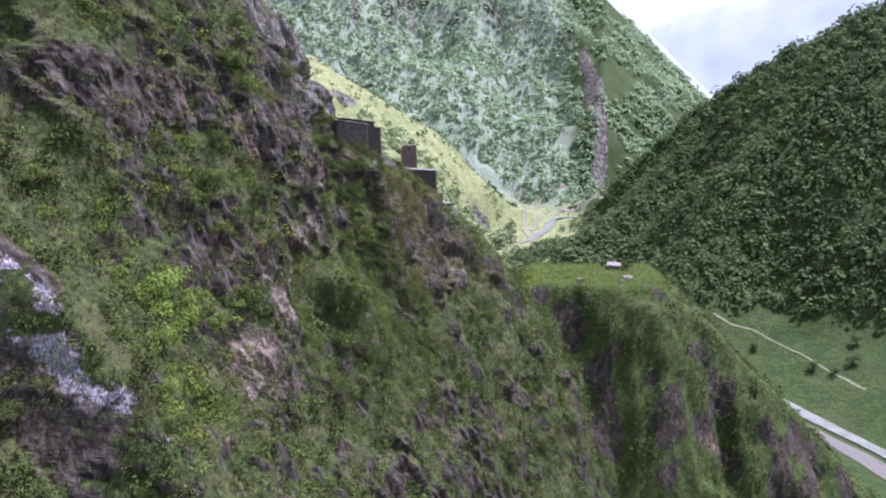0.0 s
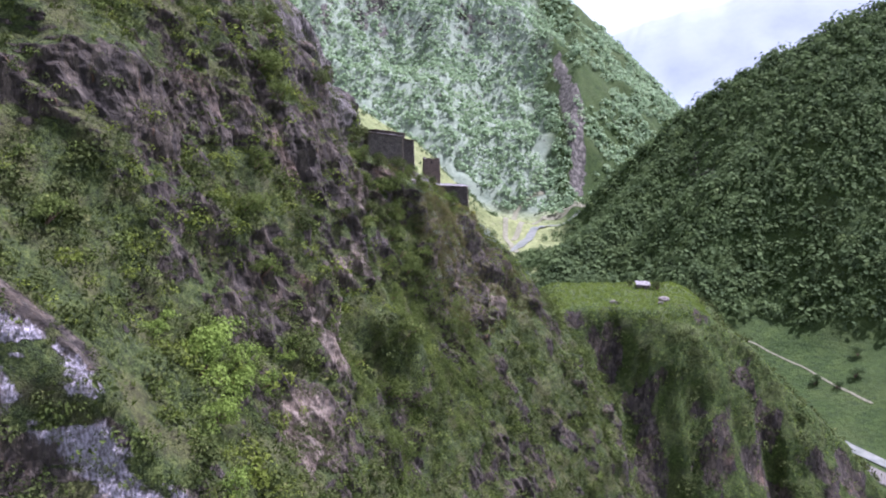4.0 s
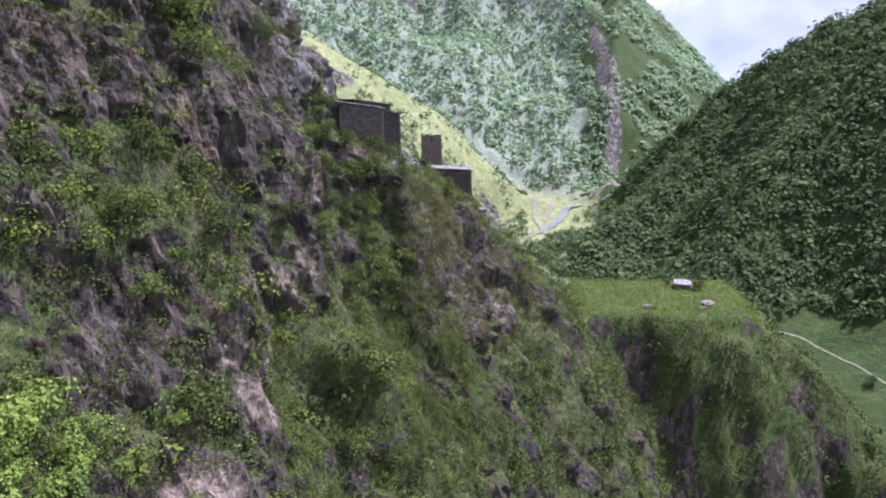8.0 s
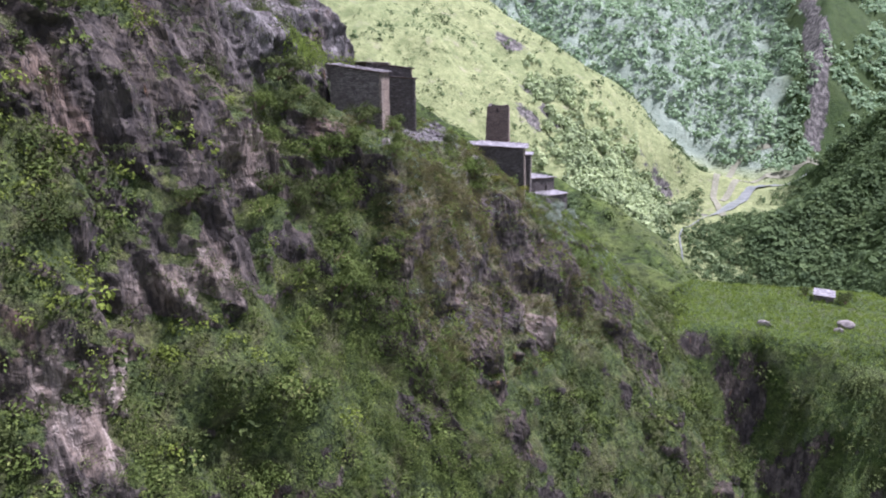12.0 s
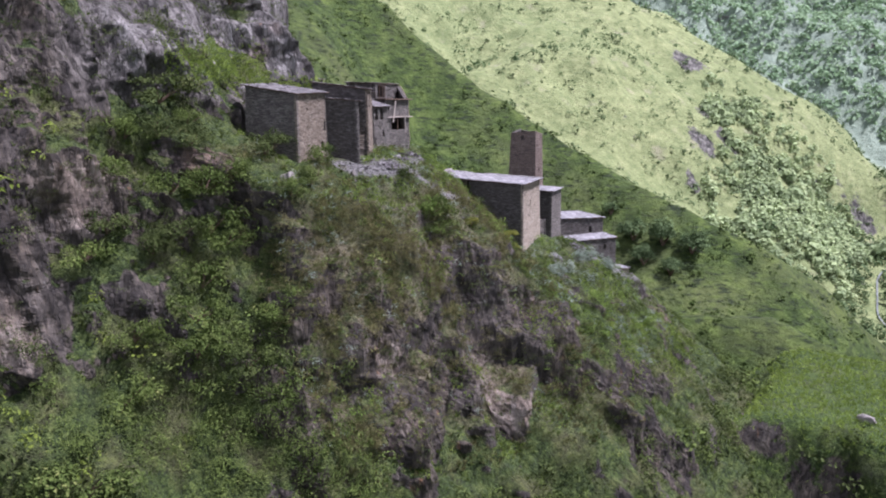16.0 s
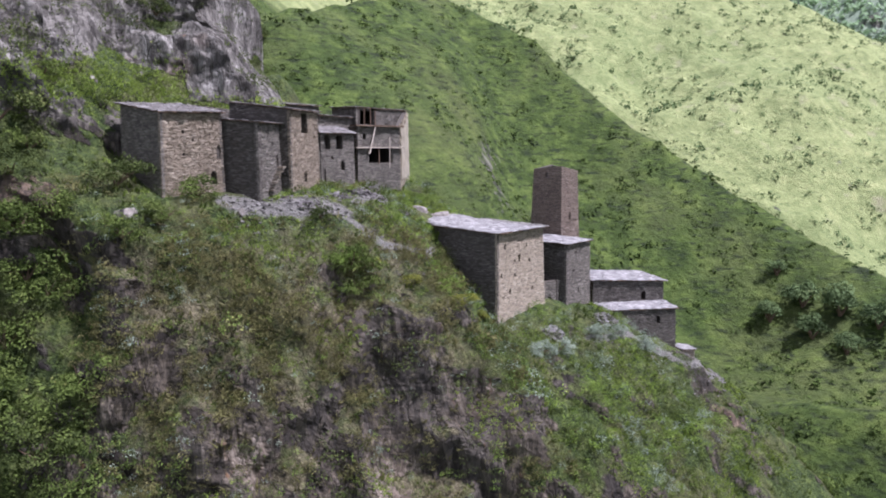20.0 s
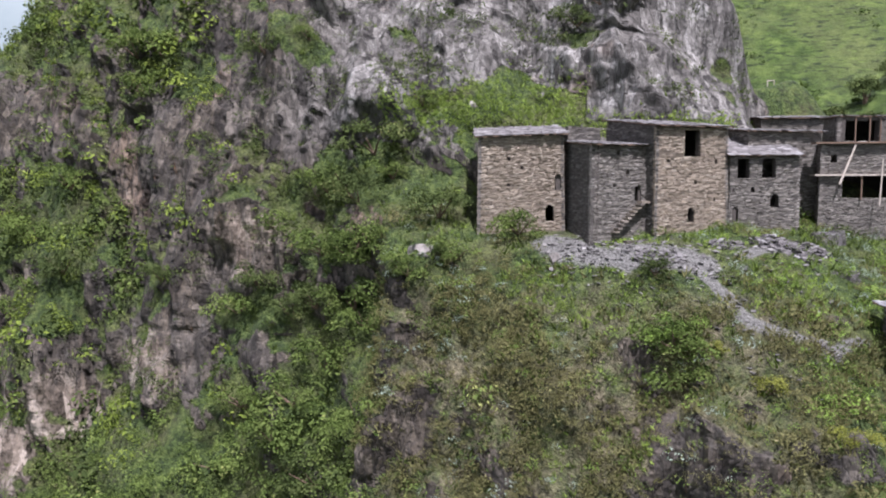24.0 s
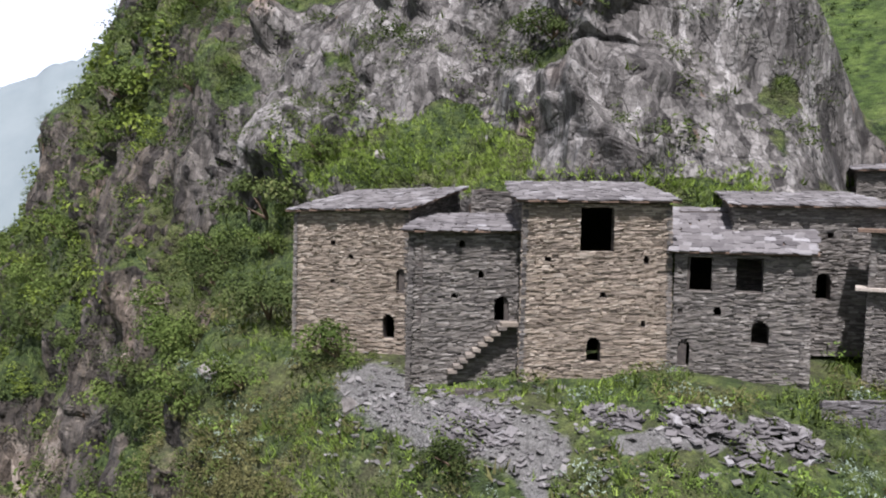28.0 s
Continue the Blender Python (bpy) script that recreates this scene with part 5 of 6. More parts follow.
def crowns(base, size, leaves, leaf, squash=0.8, up=None, hollow=0.55, jitter=0.45, broad=1.0):
    """Leaves of many domed crowns. base: places; size: radii; leaf: leaf length as a share of the radius."""
    n = len(base)
    d = unit(rng.normal(size=(n, leaves, 3)))
    d[..., 2] = np.abs(d[..., 2]) * 1.1 - 0.25
    lump = 1 + 0.35 * np.sin(d[..., 0] * 4 + base[:, None, 0]) * np.cos(d[..., 1] * 4 + base[:, None, 1])
    r = (hollow + (1 - hollow) * rng.random((n, leaves)) ** 0.6) * lump
    p = base[:, None, :] + d * (size[:, None] * r)[..., None] * np.array([1, 1, squash])
    p[..., 2] += (size * squash * 0.45)[:, None]
    if up is not None:
        p = p + up[:, None, :] * (size * 0.2)[:, None, None]
    f = unit(d + rng.normal(size=d.shape) * jitter + np.array([0, 0, 0.35]))
    s = (size[:, None] * leaf * rng.uniform(0.6, 1.3, (n, leaves))).ravel()
    return (*leaf_quads(p.reshape(-1, 3), f.reshape(-1, 3), s, s * broad * rng.uniform(0.5, 0.8, s.shape)), np.repeat(rng.random(n), leaves))


def tufts(base, size, blades, lean=0.5, up=None):
    """Blades of many tufts of grass, one triangle each."""
    n = len(base)
    d = rng.normal(size=(n, blades, 3)) * lean
    d[..., 2] = 1.0
    if up is not None:
        d = d + up[:, None, :] * 0.6
    d = unit(d)
    foot = base[:, None, :] + rng.normal(size=(n, blades, 3)) * np.array([0.22, 0.22, 0.03]) * size[:, None, None]
    side = unit(np.cross(d, rng.normal(size=d.shape))) * (size[:, None] * rng.uniform(0.05, 0.12, (n, blades)))[..., None]
    tip = foot + d * (size[:, None] * rng.uniform(0.6, 1.25, (n, blades)))[..., None]
    tip[..., 2] -= (size[:, None] * 0.1) * rng.random((n, blades))
    v = np.stack([foot - side, foot + side, tip], 2).reshape(-1, 3)
    return v, np.arange(len(v)).reshape(-1, 3), np.repeat(rng.random(n), blades)


def stuff(name, made, material, label, category):
    verts, faces, tint = made
    ob = paint(new(name, mesh_of(name, verts, faces)), material)
    ob.data.attributes.new("tint", "FLOAT", "FACE").data.foreach_set("value", tint.astype(np.float32))
    return tagged(ob, label, category, kind="stuff")


def on_grid(P, N, count, weight):
    """Random places on a grid surface, by weight for each cell."""
    du, dv = P[:-1, 1:] - P[:-1, :-1], P[1:, :-1] - P[:-1, :-1]
    area = np.linalg.norm(np.cross(du, dv), axis=2)
    w = (area * weight[:-1, :-1]).ravel()
    pick = rng.choice(len(w), count, p=w / w.sum())
    i, j = np.unravel_index(pick, area.shape)
    a, b = rng.random(count)[:, None], rng.random(count)[:, None]
    return P[i, j] + du[i, j] * a + dv[i, j] * b, N[i, j]


HOUSE_SPOTS = [(o.location.x, o.location.y) for o in scene.objects if o.type == "EMPTY"]


def clear_of_houses(p, reach):
    keep = np.ones(len(p), bool)
    for hx, hy in HOUSE_SPOTS:
        keep &= np.hypot(p[:, 0] - hx, p[:, 1] - hy) > reach
    return keep


near = np.exp(-np.clip(68 - y_, 0, None) / 8) * (z_ > 62) * (z_ < 188) * (V < 0.86) * (1 - np.clip(BARE * 1.5, 0, 0.97)) * (1 - 0.3 * DRY)
thicket = (y_ > 60) * np.clip((163 - y_) / 4, 0, 1) * np.clip((z_ - 98) / 4, 0, 1) * np.clip((129 + 4 * fbm(y_ / 6, 0.0, 0.0, 2, 77) - z_) / 3, 0, 1) * np.clip(1.1 - 1.5 * spread_of(OUTCROPS), 0, 1) * np.clip((y_ - 118) / 8, 0, 1)
for kind_, count_, leafy_, seed_, words_ in (("bright", 5000, BUSH, 101, "bright green leafy shrubs growing on the cliff"), ("olive", 6000, OLIVE, 111, "olive green bushes growing on the cliff"), ("silver", 150, SILVER, 121, "silvery green herbs among the rubble")):
    clumps = np.clip(fbm(y_ / 3.2, z_ / 3.2, x_ / 3.2, 3, seed_) * 2.4 + 0.2, 0, 1)
    share = near * (0.13 + TURF) * clumps ** 2 * (1 - 0.7 * thicket) * (1 - 0.6 * (y_ > 159) * (y_ < 186) * (z_ > 116) * (z_ < 143))
    if kind_ == "olive":
        share = share + near * 0.3 * spread_of(HOLLOWS) * (0.4 + clumps) + near * 0.5 * clumps * np.exp(-((y_ - 153) / 4.5) ** 2) * np.exp(-((z_ - 138) / 14) ** 2) + near * 0.2 * clumps * (y_ < 125) * np.clip((132 - z_) / 6, 0, 1)
    if kind_ == "silver":
        share = near * clumps ** 2 * np.exp(-((y_ - 204) / 12) ** 2) * (z_ > 118) * (z_ < 145) * (FN2[..., 2] > 0.4)
    p, n = on_grid(FP, FN2, count_, share)
    keep = clear_of_houses(p, 4.8)
    p, n = p[keep], n[keep]
    size = rng.gamma(3.0, 0.17, len(p)) + 0.2
    close = (p[:, 1] > 134) & (p[:, 2] > 110)
    made = [crowns(p[m], size[m] * k, leaves_, leaf_, 0.8, n[m], 0.45, 0.42, slim_) for m, k, leaves_, leaf_, slim_ in ((~close, 1.25, 40, 0.30, 0.9), (close, 0.9, 84, 0.16, 0.75))]
    verts = np.concatenate([made[0][0], made[1][0]])
    stuff(kind_ + "_shrubs", (verts, np.arange(len(verts)).reshape(-1, 4), np.concatenate([made[0][2], made[1][2]])), leafy_, words_, "shrubs")
p, n = on_grid(FP, FN2, 3000, thicket * np.clip(0.55 + fbm(y_ / 3, z_ / 3, x_ / 3, 3, 201) * 1.6, 0, 1))
stuff("thicket", crowns(p, rng.gamma(4.0, 0.14, len(p)) + 0.25, 60, 0.21, 0.85, n, 0.5, 0.35, 0.75), BUSH, "dense green thicket on the lower cliff", "thicket")
ledges = np.clip((148 - y_) / 8, 0, 1) * (y_ > 76) * (z_ > 112) * np.clip(fbm(y_ / 4, (z_ + 0.5 * y_) / 6, x_ / 5, 3, 211) * 3.2 - 0.1, 0, 1) * (0.12 + TURF)
p, n = on_grid(FP, FN2, 1900, ledges)
stuff("wall_shrubs", crowns(p, rng.gamma(3.5, 0.2, len(p)) + 0.3, 44, 0.27, 0.85, n, 0.5, 0.3, 0.85), WALL_LEAF, "yellow-green shrubs on the ledges of the long wall", "shrubs")
sprigs = np.clip(fbm((y_ + 0.2 * z_) / 2.6, (z_ + 0.4 * y_) / 2.0, x_ / 2.6, 3, 151) * 3.2 - 0.15, 0, 1)
p, n = on_grid(FP, FN2, 5200, near * sprigs * (1.1 - TURF) * (z_ > 100) * (0.35 + np.clip(FN2[..., 2], 0, 1)))
keep = clear_of_houses(p, 4.8)
stuff("ledge_plants", crowns(p[keep], rng.gamma(3.0, 0.13, keep.sum()) + 0.18, 24, 0.28, 0.75, n[keep], 0.45, 0.4, 0.75), OLIVE, "small dark plants rooted in cracks and ledges", "plants")
around = (y_ > 157) * (y_ < 214) * (z_ > 116) * (z_ < 145) * (V < 0.8) * (1 - np.clip(BARE * 1.6, 0, 0.98))
for kind_, count_, leafy_, seed_, words_ in (("low_scrub", 1500, BUSH, 161, "low green scrub below the houses"), ("grey_herbs", 900, SILVER, 171, "soft grey-green herbs below the houses"), ("lime_herbs", 2000, LIME, 181, "fresh lime green herbs below the houses"), ("brown_scrub", 3400, DRY_HERB, 191, "half-dry brown scrub on the spur")):
    clumps = np.clip(fbm(y_ / 2.6, z_ / 2.6, x_ / 2.6, 3, seed_) * 3 + 0.2, 0, 1)
    p, n = on_grid(FP, FN2, count_, around * clumps * (0.25 + TURF) * ((0.3 + (z_ < 139)) * (y_ < 190) if kind_ == "brown_scrub" else 0.3 + 1.2 * (y_ > 184) if kind_ == "lime_herbs" else 1.0))
    keep = clear_of_houses(p, 4.0)
    stuff(kind_, crowns(p[keep], rng.gamma(3.0, 0.09, keep.sum()) + 0.16, 40, 0.27, 0.8, n[keep], 0.35, 0.5, 0.65), leafy_, words_, "scrub")
p, n = on_grid(FP, FN2, 15000, near * (0.03 + TURF) * (1 - 0.85 * thicket))
keep = clear_of_houses(p, 3.6)
p, n = p[keep], n[keep]
stuff("cliff_grass", tufts(p, rng.uniform(0.3, 0.85, len(p)), 6, 0.65, n), GRASS, "tufts of green and dry grass on ledges", "grass")
spur = (y_ > 158) * (y_ < 192) * (z_ > 112) * (z_ < 141) * (0.25 + TURF) * np.clip(0.6 + fbm(y_ / 4, z_ / 4, x_ / 4, 3, 141) * 1.6, 0, 1)
p, n = on_grid(FP, FN2, 4500, spur)
keep = clear_of_houses(p, 4.0)
stuff("dry_herbs", tufts(p[keep], rng.uniform(0.3, 0.75, keep.sum()), 7, 0.75, n[keep]), DRY_HERB, "brown dry herbs hanging on the spur below the houses", "herbs")
band = np.exp(-((z_ - 152.6) / 1.9) ** 2) * (y_ > 155) * (y_ < 172) * (x_ < -36) + np.exp(-((z_ - 151.0) / 0.8) ** 2) * (y_ >= 172) * (y_ < 184) * (x_ < -36)
green = np.clip(fbm(y_ / 5, z_ / 5, x_ / 5, 3, 131) * 2.5, 0, 1) * (y_ > 158) * (y_ < 226) * (z_ > 112) * (z_ < 146) * np.clip(FN2[..., 2] * 2 - 0.5, 0, 1) * (1 - np.clip(BARE * 1.5, 0, 0.95))
p, n = on_grid(FP, FN2, 20000, 1.6 * band + green)
keep = clear_of_houses(p, 3.6) | (p[:, 2] > 150)
p, n = p[keep], n[keep]
stuff("village_grass", tufts(p, rng.uniform(0.2, 0.48, len(p)), 7, 0.7, n), MEADOW, "fresh green grass round the houses and on the bank above", "grass")
KN2 = grid_normals(KP)
KN2 = KN2 * np.sign(KN2[..., 2:3])
kp, kn = on_grid(KP, KN2, 3600, (KP[..., 2] < 106.3) * np.clip(fbm(KX / 9, KY / 9, 4.0, 3, 93) + 0.5, 0, 1))
stuff("knoll_shrubs", crowns(kp, rng.gamma(4.0, 0.2, len(kp)) + 0.3, 22, 0.38, 0.7, kn, 0.5, 0.35, 0.9), OLIVE, "shrubs on the steep sides of the knoll", "shrubs")

kp, kn = on_grid(KP, KN2, 9000, (0.1 + (KP[..., 2] > 104.5)) * (0.25 + kturf))
stuff("knoll_grass", tufts(kp, rng.uniform(0.3, 0.8, len(kp)), 7, 0.6, kn), MEADOW, "tufts of fresh green grass on the knoll", "grass")


def owner(x, y):
    """Which ridge makes the ground at each place."""
    return np.argmax(np.stack([ridge_height(c, s, x, y) for c, s in RIDGES]), 0)


def scattered(count, x, y, ridge, patchy=None, margin=6.0):
    q = np.stack([rng.uniform(*x, count), rng.uniform(*y, count)], 1)
    ok = np.isin(owner(q[:, 0], q[:, 1]), ridge)
    z = ground_height(q[:, 0], q[:, 1])
    d, floor = along(RIVER, q[:, 0], q[:, 1])
    ok &= z > floor + 0.05 * np.clip(d - 9, 0, 160) + 0.30 * np.clip(d - 9, 0, 100) * (q[:, 0] > 112) * (q[:, 1] < 580) + margin
    ok &= d > 11
    if patchy is not None:
        ok &= fbm(q[:, 0] / patchy[0], q[:, 1] / patchy[0], 0.0, 3, 95) + rng.uniform(-0.2, 0.2, count) > patchy[1]
    return np.column_stack([q, z])[ok]


q = scattered(13500, (-10, 480), (380, 760), (4, 7, 8), None, 1.0)
q = q[(q[:, 2] > 49 + 4 * fbm(q[:, 0] / 25, q[:, 1] / 25, 0.0, 2, 98)) | (q[:, 1] > 520)]
q = np.concatenate([q, scattered(1500, (6, 70), (490, 625), (2, 4, 7, 8), None, -10.0)])
stuff("forest", crowns(q - (0, 0, 0.6), (rng.gamma(9.0, 0.36, len(q)) + 0.6) * np.clip(along(RIVER, q[:, 0], q[:, 1])[0] / 50, 0.5, 1), 22, 0.53, 1.15, None, 0.88, 0.2, 1.3), FOREST, "dense dark green broadleaf forest on the mountainside", "forest")
LOOP_ROAD = [(14, 615, 0), (10, 643, 0), (6, 665, 0), (7, 690, 0), (12, 735, 0), (20, 778, 0), (32, 787, 0), (48, 797, 0)]
LOWER_ROAD = [(12, 660, 0), (18, 682, 0), (26, 720, 0), (37, 750, 0), (51, 759, 0), (62, 762, 0), (90, 780, 0)]


def off_line(q, way, wide):
    return q[along(way, q[:, 0], q[:, 1])[0] > wide]


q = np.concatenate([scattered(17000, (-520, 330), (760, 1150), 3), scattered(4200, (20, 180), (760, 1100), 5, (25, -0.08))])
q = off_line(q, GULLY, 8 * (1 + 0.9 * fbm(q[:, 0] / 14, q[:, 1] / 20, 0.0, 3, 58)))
stuff("distant_forest", crowns(q - (0, 0, 0.6), rng.uniform(2.5, 4.9, len(q)), 9, 0.78, 1.1, None, 0.88, 0.18, 1.5), HAZED_FOREST, "green forest covering the distant mountain, paled for haze", "forest")
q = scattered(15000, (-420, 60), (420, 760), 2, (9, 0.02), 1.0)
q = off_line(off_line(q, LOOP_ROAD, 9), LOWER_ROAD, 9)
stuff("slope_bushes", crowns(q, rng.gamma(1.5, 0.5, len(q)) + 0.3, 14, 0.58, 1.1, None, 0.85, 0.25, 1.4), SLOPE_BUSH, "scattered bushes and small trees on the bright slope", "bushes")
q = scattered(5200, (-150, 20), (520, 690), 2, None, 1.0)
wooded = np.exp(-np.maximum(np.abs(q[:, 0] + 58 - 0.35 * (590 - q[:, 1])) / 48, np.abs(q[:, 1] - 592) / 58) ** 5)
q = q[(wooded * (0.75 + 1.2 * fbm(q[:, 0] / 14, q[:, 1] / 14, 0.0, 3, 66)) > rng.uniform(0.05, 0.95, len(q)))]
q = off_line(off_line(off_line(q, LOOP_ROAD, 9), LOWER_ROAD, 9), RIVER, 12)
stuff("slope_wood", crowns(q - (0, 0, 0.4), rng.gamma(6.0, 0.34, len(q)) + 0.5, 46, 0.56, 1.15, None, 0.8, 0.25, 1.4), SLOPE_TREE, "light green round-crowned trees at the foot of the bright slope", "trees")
q = scattered(7000, (-330, 80), (235, 430), (1, 9), (9, 0.1), -6.0)
near_hill = scattered(7000, (-185, -20), (205, 350), (0, 1, 9), (5, 0.14), -60.0)
low = scattered(4200, (-160, 60), (235, 400), (0, 1, 9), (7, 0.14), -6.0)
q = np.concatenate([q, low[low[:, 2] < 122], near_hill])
stuff("hill_bushes", crowns(q, rng.gamma(2.2, 0.24, len(q)) + 0.2, 12, 0.55, 0.55, None, 0.7, 0.35, 1.4), HILL_BUSH, "low dark bushes dotted over the grassy hill", "bushes")
q = np.stack([rng.uniform(-60, 95, 4200), rng.uniform(400, 770, 4200)], 1)
d, floor = along(RIVER, q[:, 0], q[:, 1])
q = np.column_stack([q, ground_height(q[:, 0], q[:, 1])])[((d > 13) | ((d > 3) & (q[:, 1] < 610))) & (d < 60) & ((fbm(q[:, 0] / 20, q[:, 1] / 20, 0.0, 3, 96) > -0.02) | ((d < 16) & (q[:, 1] < 600)))]
q = off_line(off_line(q, LOOP_ROAD, 9), LOWER_ROAD, 9)
q = q[(q[:, 0] < 0) | (q[:, 1] < 600)]
stuff("valley_bushes", crowns(q, rng.gamma(4.0, 0.5, len(q)) + 0.5, 20, 0.56, 1.1, None, 0.8, 0.25), SLOPE_BUSH, "green bushes and small trees beside the river", "bushes")
q = scattered(3600, (-480, -200), (20, 330), 6, (30, -0.1), -60.0)
stuff("pasture_bushes", crowns(q, rng.gamma(2.2, 0.42, len(q)) + 0.3, 10, 0.7, 0.6), HILL_BUSH, "low bushes dotted over the high pasture", "bushes")

# ---- river, tracks, rubble and other things ----
def ribbon(name, way, wide, lift, material, label, category, level=False, bumps=0.0):
    """A strip draped over the ground along a line of (x, y, z)."""
    w = np.array(way, float)
    t = np.linspace(0, len(w) - 1, 26 * (len(w) - 1))
    k = np.arange(len(w))
    x, y, z = (np.interp(t, k, w[:, i]) for i in range(3))
    for _ in range(14):
        for a in (x, y, z):
            a[1:-1] = (a[:-2] + 2 * a[1:-1] + a[2:]) / 4
    dx, dy = np.gradient(x), np.gradient(y)
    n = np.hypot(dx, dy)
    sx, sy = dy / n, -dx / n
    s = np.linspace(-0.5, 0.5, 9)[:, None]
    ww = wide * (1 + 0.35 * fbm(t * 0.7, 0.0, wide, 3, 17)) * (1 - (0.88 if level else 0.0) * np.clip((y - 400) / 30, 0, 1) * np.clip((640 - y) / 25, 0, 1))
    X, Y = x + sx * s * ww, y + sy * s * ww
    Z = ground_height(X, Y) + lift + bumps * ridged(X / 6, Y / 30, 0.0, 4, 19)
    if level:
        Z = np.broadcast_to(ground_height(x, y) + 1.0 + lift, X.shape)
    ob = paint(new(name, mesh_of(name, np.stack([X, Y, Z], 2).reshape(-1, 3), grid_faces(*X.shape), True)), material)
    return tagged(ob, label, category, kind="structure")


ribbon("river", RIVER, 7, -0.2, WATER, "pale fast mountain river in the valley", "river", True)
ribbon("river_bank", [(x - 14, y - 9, z) for x, y, z in RIVER[1:6]], 17, 0.25, SCREE, "grey gravel bank beside the river", "river bank")
ribbon("track_meadow", [(112, 452, 0), (120, 446, 0), (134, 440, 0), (150, 420, 0), (161, 393, 0), (166, 380, 0)], 1.1, 0.3, TRACK, "pale dirt track across the meadow", "track")
ribbon("road_valley", LOWER_ROAD, 4.5, 0.6, TRACK, "pale gravel road along the river", "road")
ribbon("road_loop", LOOP_ROAD, 4.5, 0.6, TRACK, "pale gravel road bending in a wide loop", "road")

VILLAGE = FP[(y_ > 155) & (y_ < 232) & (z_ > 108) & (V < 0.8)]
KNOLL_TOP = KP.reshape(-1, 3)


def land(x, y, cloud=None):
    c = VILLAGE if cloud is None else cloud
    d = (c[:, 0] - x) ** 2 + (c[:, 1] - y) ** 2
    return float(c[np.argmin(d), 2])


rnd = random.Random(77)


def tumbled(x, y, z, size):
    m = Matrix.Translation((x, y, z)) @ Euler((rnd.uniform(-0.5, 0.5), rnd.uniform(-0.5, 0.5), rnd.uniform(0, 6.3))).to_matrix().to_4x4()
    return m @ Matrix.Diagonal((size * rnd.uniform(0.7, 1.4), size * rnd.uniform(0.5, 1.0), size * rnd.uniform(0.08, 0.22), 1))


# heaps of fallen slates, each one a thing
HEAPS = [(-29.8, 185.2, 1.5, 0.75), (-26.8, 177.2, 1.2, 0.2), (-31.6, 187.2, 1.1, 0.5), (-29.3, 181.6, 0.9, 0.3), (-22.6, 186.4, 0.7, 0.45), (-13.6, 221.6, 1.2, 0.5), (-16.4, 197.2, 1.0, 0.45), (-17.6, 206.6, 1.2, 0.45), (-15.2, 219.0, 1.1, 0.5)]
for hx, hy, reach, high in HEAPS:
    z = land(hx, hy)
    heap = tagged(new("slate_heap"), "heap of fallen grey slates and rubble", "rubble", "rubble heaps")
    heap.location = (hx, hy, z)
    mats = []
    for k in range(150):
        a, r = rnd.uniform(0, 6.3), reach * math.sqrt(rnd.random())
        ox, oy = r * math.cos(a) * 0.8, r * math.sin(a) * 1.2
        oz = land(hx + ox, hy + oy) - z + high * max(0.0, 1 - r / reach) * rnd.random() + 0.03
        mats.append(tumbled(ox, oy, oz, rnd.uniform(0.15, 0.5)))
    upper = hy < 188
    place_pieces("slate", SLATE_MESHES, mats[:40], heap, rnd, DARK_SLATE if upper else None)
    joined_blocks("rubble", mats[40:], DARK_SLATE_JOINED if upper else SLATE_JOINED, heap)

# stones strewn round the houses
mats = []
while len(mats) < 1500:
    way_ = rnd.choice((PATHS[0], PATHS[0], PATHS[0], PATHS[1], PATHS[2], PATHS[3]))
    i = rnd.randrange(len(way_) - 1)
    f = rnd.random()
    x = way_[i][0] + (way_[i + 1][0] - way_[i][0]) * f + rnd.gauss(0, 1.3)
    y = way_[i][1] + (way_[i + 1][1] - way_[i][1]) * f + rnd.gauss(0, 1.3)
    mats.append(tumbled(x, y, land(x, y) + 0.02, rnd.choice((0.08, 0.12, 0.18, 0.3))))
strewn = joined_blocks("strewn_stones", mats, SLATE_JOINED, None)
tagged(strewn, "loose grey stones strewn over the paths", "stones")


def boulder(x, y, z, size, label, seed, group=""):
    """A rough angular boulder, cut by random planes."""
    r = random.Random(seed)
    bm = bmesh.new()
    bmesh.ops.create_icosphere(bm, subdivisions=3, radius=1)
    cuts = [(Vector((r.gauss(0, 1), r.gauss(0, 1), r.gauss(0, 1))).normalized(), r.uniform(0.55, 0.85)) for _ in range(14)]
    for v in bm.verts:
        for n, d in cuts:
            over = v.co.dot(n) - d
            if over > 0:
                v.co -= n * over * 0.95
        v.co += Vector(noise.noise_vector(v.co * 3 + Vector((seed, 0, 0)))) * 0.07
        v.co = Vector((v.co.x * size[0], v.co.y * size[1], v.co.z * size[2]))
    me = bpy.data.meshes.new("boulder")
    bm.to_mesh(me)
    bm.free()
    ob = paint(new("boulder", me), ROCK)
    ob.location = (x, y, z)
    return tagged(ob, label, "rock", group)


BANK_ROCKS = ((-33.2, 194.2, 140.2, 1.1, 1.3, 0.9), (-33.0, 197.0, 139.4, 1.0, 1.6, 0.9), (-34.2, 199.6, 139.0, 1.2, 1.2, 0.8), (-32.4, 191.8, 140.2, 0.8, 1.0, 0.6))
ROCK = plain_material("grey_boulder_rock", (0.09, 0.08, 0.073), (0.28, 0.255, 0.23), 1.6, 0.92, far=0.15)
boulder(18.5, 219, land(18.5, 219, KNOLL_TOP) + 0.3, (1.3, 0.9, 0.8), "grey boulder on the grassy knoll", 1, "knoll boulders")
